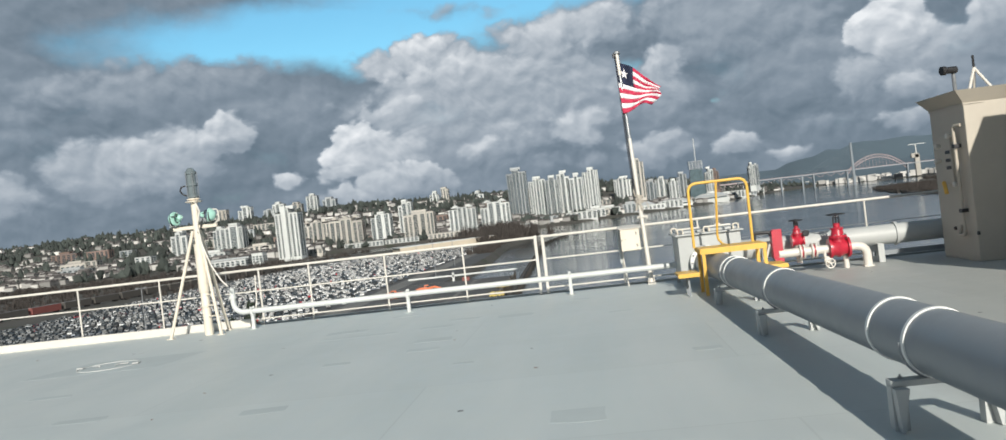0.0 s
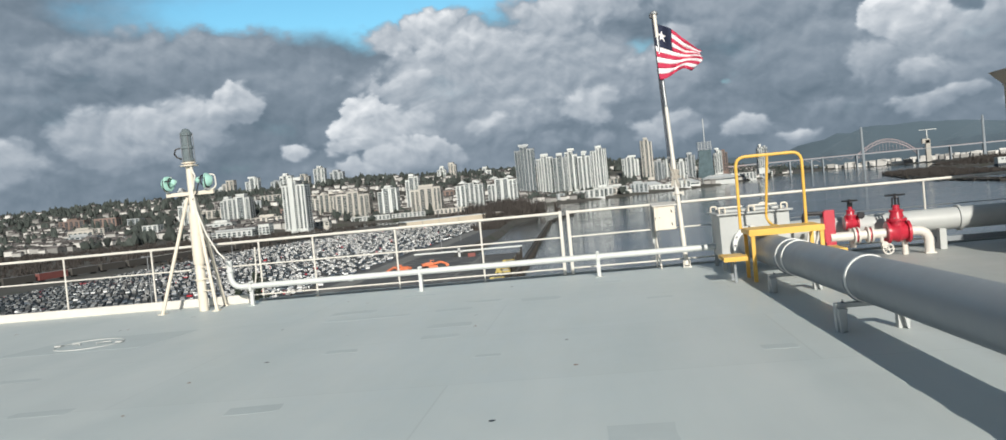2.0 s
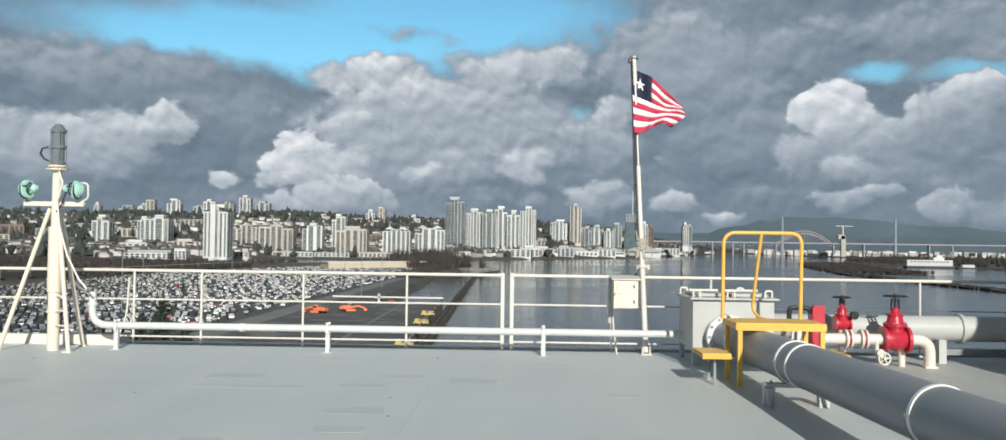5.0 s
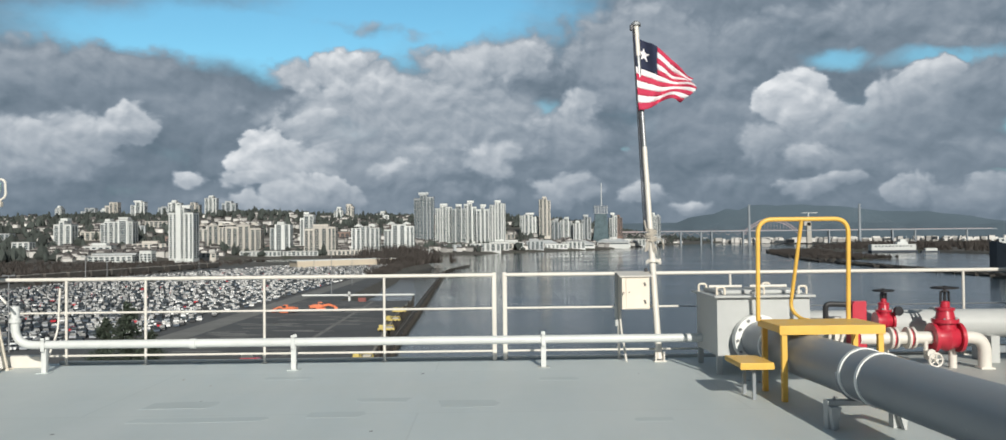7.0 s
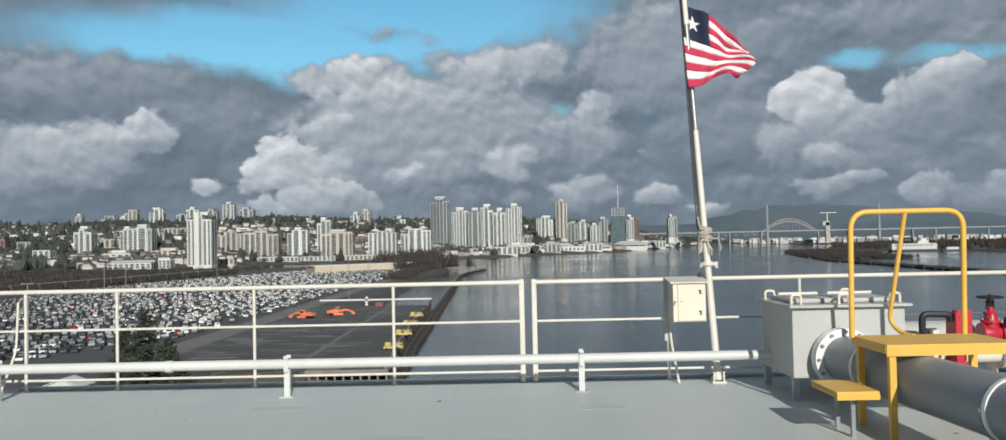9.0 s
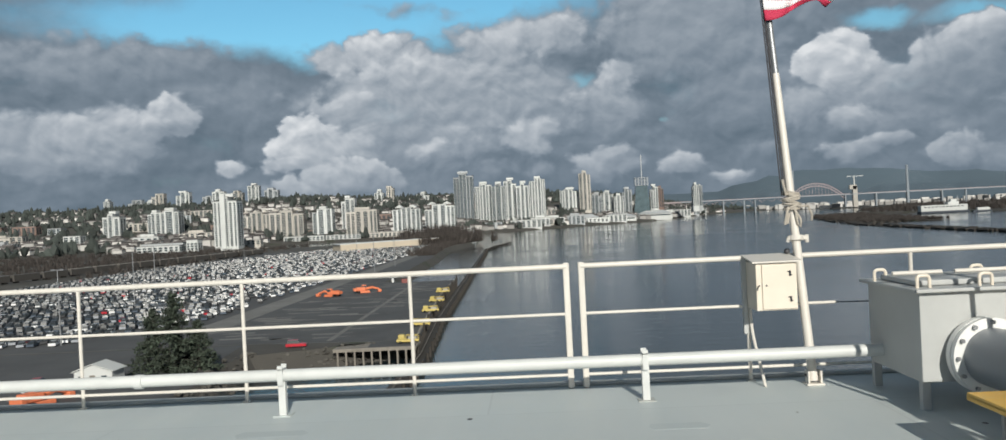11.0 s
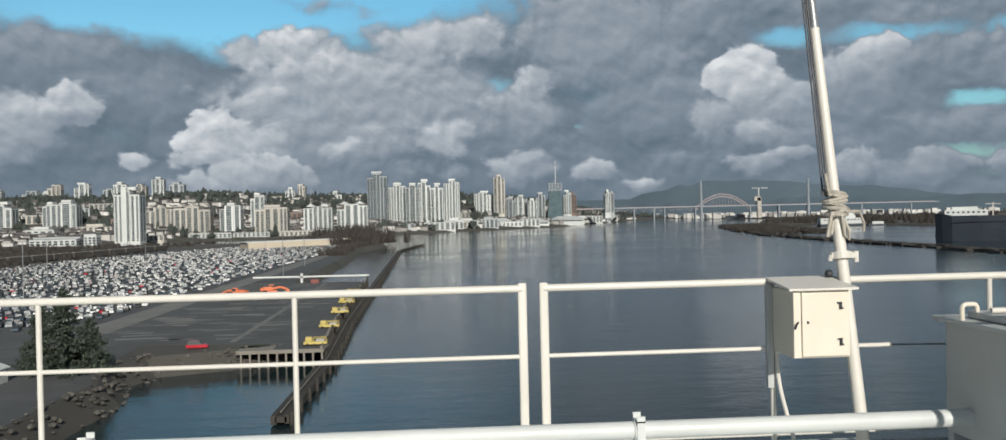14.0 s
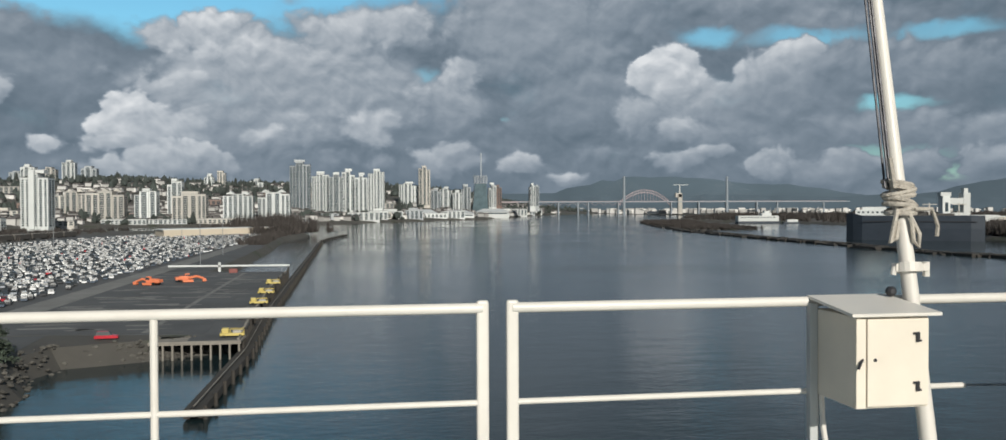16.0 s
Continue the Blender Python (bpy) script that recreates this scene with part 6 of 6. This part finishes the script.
gang = thing("pipe_bridge", (-55, 412, LAND), "pale straight pipe bridge from bank to boom", "pipe bridge")
part("tube", bar([(-88, 415, LAND + 2.6), (-36, 412, LAND + 2.6)], 0.45, 10), "wall_white", gang)
part("stand", boxed(-66.5, -65.5, 412.5, 414, LAND, LAND + 4.2), "wall_white", gang)
part("stand", boxed(-67.8, -64.2, 412.5, 414, LAND + 2.2, LAND + 3.0), "wall_white", gang)
part("stand", boxed(-36.8, -36.2, 411.6, 412.4, WATER - 3, LAND + 2.6), "timber", gang)
part("pump", boxed(-61, -57.5, 406, 408, LAND, LAND + 1.8, bevel=0.2), "container", gang, "small red pump set")


# ---- vehicles ----
def car_shape(length=4.6, width=1.82, height=1.5, van=False):
    """Side outline carried across the width, the cabin narrower; faces 0 paint, 1 glass."""
    L, hw = length, width / 2
    low = [(-L / 2, 0.28), (L / 2, 0.28), (L / 2, 0.70), (L * 0.30, 0.92), (-L * 0.46, 0.95), (-L / 2, 0.80)]
    roof = [(-L * 0.44 if van else -L * 0.36, 0.93), (L * 0.24, 0.93), (L * 0.09, height), (-L * (0.40 if van else 0.27), height)]
    v, f, g = [], [], []
    for side in (-1, 1):
        v += [(x, side * hw, z) for x, z in low]
    f += [(0, 1, 2, 3, 4, 5)[::1], (11, 10, 9, 8, 7, 6)]
    g += [0, 0]
    for i in range(6):
        j = (i + 1) % 6
        f.append((i, i + 6, j + 6, j))
        g.append(0)
    s = len(v)
    for side in (-1, 1):
        v += [(x, side * hw * (0.94 if z < 1 else 0.80), z) for x, z in roof]
    f += [(s, s + 1, s + 2, s + 3), (s + 7, s + 6, s + 5, s + 4), (s + 1, s + 5, s + 6, s + 2), (s + 2, s + 6, s + 7, s + 3), (s + 3, s + 7, s + 4, s)]
    g += [1, 1, 1, 0, 1]
    return np.array(v), f, g


def many_cars(name, rows, paint, label):
    shape = (car_shape(), car_shape(4.5, 1.86, 1.68, True))
    v, f, g = [], [], []
    for k, (x, y, a) in enumerate(rows):
        pv, pf, pg = shape[k % 2]
        c, s = math.cos(a), math.sin(a)
        n = len(v)
        v += [(px * c - py * s + x, px * s + py * c + y, pz + LAND + 0.06) for px, py, pz in pv.tolist()]
        f += [tuple(i + n for i in q) for q in pf]
        g += pg
    ob = solid(name, (v, f), (paint, "car_glass"))
    ob.data.polygons.foreach_set("material_index", g)
    return tagged(ob, label, "cars", kind="stuff")


def one_car(name, x, y, a, paint, label, group="", van=False):
    c = thing(name, (0, 0, 0), label, "car", group)
    v, f, g = car_shape(van=van) if not van else car_shape(4.7, 1.9, 1.75, True)
    for nm, k, m in (("body", 0, paint), ("glazing", 1, "car_glass")):
        solid(nm, (v, [q for q, w in zip(f, g) if w == k]), m, c)
    for wx in (-1.4, 1.35):
        for s in (-1, 1):
            wh = part("wheel", turned((wx, s * 0.92, 0.32), (0, -s, 0), [(0, 0.30), (0.02, 0.33), (0.18, 0.33), (0.2, 0.3)], 12), "tyre", c)
    c.matrix_world = pose(x, y, LAND + 0.06, 0, 0, math.degrees(a))
    return c


r = random.Random(17)
PAINTS = ("car_white", "car_silver", "car_black", "car_blue", "crimson")
lot, near = {p: [] for p in PAINTS}, []
y, k = 236.0, 0
while y < 950:
    right = between(y, [(232, -128), (255, -118), (275, -104), (400, -103), (640, -102), (960, -97)])
    left = -285 if y < 700 else -285 + (y - 700) * 0.25
    x = right - r.uniform(0, 2)
    while x > left:
        b = 0.55 * noise.noise((x / 42, y / 60, 1.7)) + 0.66 * r.uniform(-1, 1)
        if y > 640:
            b += 0.04
        p = PAINTS[0] if b > 0.34 else PAINTS[1] if b > 0.18 else PAINTS[2] if b > -0.22 else PAINTS[3]
        if r.random() < 0.02:
            p = "crimson"
        if r.random() > 0.12 and noise.noise((x / 30, y / 25, 8.0)) > -0.52:
            a = math.pi / 2 + r.uniform(-0.05, 0.05) + 0.25
            (near.append((x, y, a, p)) if y < 275 and len(near) < 150 else lot[p].append((x, y, a)))
        x -= 2.85
    y += 5.7 if k % 2 == 0 else 10.2
    k += 1
for p, nm in zip(PAINTS, ("white", "silver", "black", "dark blue", "red")):
    if lot[p]:
        many_cars("parked_cars", lot[p], p, f"rows of new {nm} cars parked in the yard")
first = {}
for x, y, a, p in near:
    if p not in first:
        first[p] = one_car("parked_car", x, y, a, p, f"new {p.split('_')[-1].replace('crimson', 'red')} car parked in the yard", "cars in the yard")
    else:
        copy_thing(first[p], pose(x, y, LAND + 0.06, 0, 0, math.degrees(a)))
one_car("pickup_truck", -57, 213.5, 0.12, "crimson", "bright red pickup truck standing on the wharf", van=True)
one_car("pickup_truck", -93, 168, 0.1, "car_white", "white pickup truck standing near the hut")
one_car("pickup_truck", -97, 176, 0.2, "crimson", "red car standing near the hut")


def yard_tractor(x, y, a):
    """A yellow flat machine with cab and rail frame."""
    t = thing("mooring_cart", (0, 0, 0), "yellow steel machine with rail frame on the wharf edge", "machine", "wharf machines")
    part("chassis", boxed(-2.6, 2.6, -1.1, 1.1, 0.35, 0.95, bevel=0.12), "taxi", t)
    part("cab", boxed(-2.2, -0.7, -1.0, 1.0, 0.95, 2.0, bevel=0.15), "taxi", t)
    part("windscreen", boxed(-2.25, -0.65, -0.85, 0.85, 1.35, 1.8), "window", t)
    for s in (-1, 1):
        part("rail_frame", bar([(-0.5, s * 1.0, 0.95), (-0.5, s * 1.0, 1.75), (2.4, s * 1.0, 1.75), (2.4, s * 1.0, 0.95)], 0.08, 6), "taxi", t)
        part("load", boxed(0.1, 2.0, s * 0.5 - 0.35, s * 0.5 + 0.35, 0.95, 1.45, bevel=0.08), "concrete", t)
        for wx in (-1.7, 1.7):
            part("wheel", turned((wx, s * 1.1, 0.36), (0, -s, 0), [(0, 0.32), (0.03, 0.36), (0.25, 0.36), (0.28, 0.3)], 12), "tyre", t)
    t.matrix_world = pose(x, y, LAND + 0.03, 0, 0, a)
    return t


cart = yard_tractor(-30.6, 212.6, 4)
for x, y, a in ((-31.6, 243.8, 2), (-33.0, 278, 8), (-34.4, 309, -3), (-36.0, 345, 5)):
    copy_thing(cart, pose(x, y, LAND + 0.03, 0, 0, a))


def loader(x, y, a):
    """An orange crawler machine with cab and low boom."""
    t = thing("crawler_loader", (0, 0, 0), "bright orange tracked machine with low boom", "machine", "orange machines")
    for s in (-1, 1):
        part("track", turned((-2.2, s * 1.5, 0.55), (0, s, 0), [(0, 0.5), (0.7, 0.5)], 12), "tyre", t)
        part("track_frame", boxed(-2.4, 2.2, s * 1.75 - 0.35, s * 1.75 + 0.35, 0.1, 1.0, bevel=0.2), "orange", t)
    part("house", boxed(-3.0, 0.6, -1.3, 1.3, 1.0, 2.4, bevel=0.2), "orange", t)
    cab = part("cab", boxed(-0.6, 1.2, 0.1, 1.4, 1.0, 3.2, bevel=0.15), "orange", t)
    part("glazing", boxed(-0.4, 1.23, 0.06, 1.42, 2.0, 2.9), "window", cab)
    part("boom", bar([(0.8, -0.3, 1.6), (3.5, -0.3, 2.1), (6.2, -0.3, 1.2)], [0.55, 0.5, 0.4], 6), "orange", t)
    part("bucket", boxed(5.6, 7.0, -1.2, 0.6, 0.1, 1.2, bevel=0.2), "orange", t)
    part("counterweight", boxed(-4.2, -3.0, -1.5, 1.5, 0.9, 2.1, bevel=0.2), "orange", t)
    t.matrix_world = pose(x, y, LAND + 0.06, 0, 0, a)
    return t


mach = loader(-80, 350, 160)
copy_thing(mach, pose(-69.5, 361, LAND + 0.06, 0, 0, 20))
copy_thing(mach, pose(-86, 156, LAND + 0.06, 0, 0, 70))

# ---- hut, fir trees, lamp posts, rail cars, warehouse ----
hut = thing("gate_hut", (-85, 175, LAND), "small white gabled hut with door and windows", "hut")
bm = boxed(-88.8, -81.4, 173.5, 178.5, LAND, LAND + 2.7)
a = [bm.verts.new(p) for p in ((-88.8, 173.5, LAND + 2.7), (-81.4, 173.5, LAND + 2.7), (-85.1, 173.5, LAND + 4.0), (-88.8, 178.5, LAND + 2.7), (-81.4, 178.5, LAND + 2.7), (-85.1, 178.5, LAND + 4.0))]
bm.faces.new((a[0], a[1], a[2])), bm.faces.new((a[3], a[5], a[4]))
part("wall", bm, "wall_white", hut)
bm = bmesh.new()
for s in (-1, 1):
    q = [(-85.1, 173.1, LAND + 4.1), (-85.1 + s * 4.1, 173.1, LAND + 2.6), (-85.1 + s * 4.1, 178.9, LAND + 2.6), (-85.1, 178.9, LAND + 4.1)]
    lo, hi = [bm.verts.new(p) for p in q], [bm.verts.new((x, y, z + 0.15)) for x, y, z in q]
    bm.faces.new(lo), bm.faces.new(hi[::-1])
    for i in range(4):
        bm.faces.new((lo[i], lo[(i + 1) % 4], hi[(i + 1) % 4], hi[i]))
part("roof", bm, "wall_white", hut)
part("door", boxed(-85.8, -84.7, 173.42, 173.49, LAND, LAND + 2.0), "plank", hut)
for x in (-87.4, -83.0):
    w = part("window", boxed(x - 0.5, x + 0.5, 173.42, 173.49, LAND + 1.0, LAND + 1.9), "window", hut)
    part("sill", boxed(x - 0.55, x + 0.55, 173.38, 173.49, LAND + 0.92, LAND + 1.0), "crimson", w)


def fir(x, y, h, seed, spread):
    """A fir: tapered trunk, drooping limbs, and sprays of small needles clumps along them."""
    r = random.Random(seed)
    t = thing("fir_tree", (x, y, LAND), "dark green ragged fir tree on the bank", "tree", "fir trees")
    part("trunk", bar([(x, y, LAND - 0.3), (x + 0.2, y, LAND + h * 0.5), (x, y, LAND + h * 0.98)], [0.42, 0.25, 0.04], 8), "timber", t)
    limbs, v, f = bmesh.new(), [], []
    n = int(h * 9)
    for k in range(n):
        s = (k + r.random()) / n
        z = LAND + h * (0.06 + 0.92 * s)
        a, reach = r.uniform(0, math.tau), spread * (1 - s) ** 0.75 * r.uniform(0.6, 1.12) + 0.25
        tip = Vector((x + reach * math.cos(a), y + reach * math.sin(a), z - reach * 0.22 + 0.3))
        root = Vector((x, y, z))
        if reach > 1.0:
            sweep(limbs, [root, root.lerp(tip, 0.6) + Vector((0, 0, 0.15)), tip], [0.07, 0.045, 0.015], 4)
        for q in range(int(6 + reach * 9)):
            p = root.lerp(tip, r.uniform(0.15, 1.05)) + Vector((r.gauss(0, 0.28), r.gauss(0, 0.28), r.gauss(-0.12, 0.2)))
            d1 = Vector((r.gauss(0, 1), r.gauss(0, 1), r.gauss(-0.3, 0.5))).normalized() * r.uniform(0.3, 0.65)
            d2 = Vector((r.gauss(0, 1), r.gauss(0, 1), r.gauss(0, 0.6))).normalized() * r.uniform(0.12, 0.30)
            m = len(v)
            v += [p - d2, p + d1, p + d2, p - d1 * 0.4 + Vector((0, 0, 0.15))]
            f += [(m, m + 1, m + 2), (m, m + 2, m + 3)]
    tagged(part("bough", limbs, "timber", t), kind="stuff")
    solid("crown", ([tuple(p) for p in v], f), "fir", t)


fir(-73.5, 184, 16.5, 1, 6.4)
fir(-79, 187, 13.0, 2, 6.0)
fir(-69.5, 186, 10.5, 3, 5.0)

for x, y, h in ((-125.8, 236.7, 20), (-151, 335, 23), (-82.2, 457, 22), (-87, 553, 22), (-180, 420, 22), (-230, 300, 22), (-140, 700, 22), (-210, 640, 22)):
    p = thing("lamp_post", (x, y, LAND), "tall grey yard lamp post", "lamp post", "yard lamp posts")
    part("pole", bar([(x, y, LAND), (x, y, LAND + h)], [0.22, 0.12], 8), "galv", p)
    part("arm", boxed(x - 1.2, x + 1.2, y - 0.1, y + 0.1, LAND + h - 0.15, LAND + h), "galv", p)
    for s in (-1, 1):
        part("lamp_head", boxed(x + s * 1.2 - 0.5, x + s * 1.2 + 0.5, y - 0.3, y + 0.3, LAND + h - 0.3, LAND + h + 0.1, bevel=0.08), "galv", p)

shed = thing("warehouse", (-138, 930, LAND), "long low tan warehouse beyond the car yard", "warehouse")
v = [(-190, 868), (-98, 958), (-112, 985), (-204, 895)]
part("wall", prism(bmesh.new(), v, LAND, LAND + 7.0), "tan", shed)
part("roof", prism(bmesh.new(), [(x * 1.002 - 0.5, y - 0.6) for x, y in v], LAND + 7.0, LAND + 7.6), "wall_white", shed)

# rail cars beyond the yard, and a pale canopy
for k in range(18):
    q = k / 17
    x, y = -356 + 70 * q, 440 + 470 * q
    c = thing("rail_car", (0, 0, 0), "dark red covered freight rail car" if k < 5 else "grey covered freight rail car", "rail car", "freight train")
    part("box_body", boxed(-12.2, 12.2, -1.5, 1.5, 1.0, 5.2, bevel=0.15), "container" if k in (0, 1, 3) else "rail_dark", c)
    part("roof", boxed(-12.3, 12.3, -1.4, 1.4, 5.2, 5.42, bevel=0.08), "concrete" if k > 6 else "roof", c)
    for wx in (-9, 9):
        part("bogie", boxed(wx - 1.6, wx + 1.6, -1.2, 1.2, 0.1, 1.0, bevel=0.1), "tyre", c)
    c.matrix_world = pose(x, y, LAND + 0.1, 0, 0, 81.5)
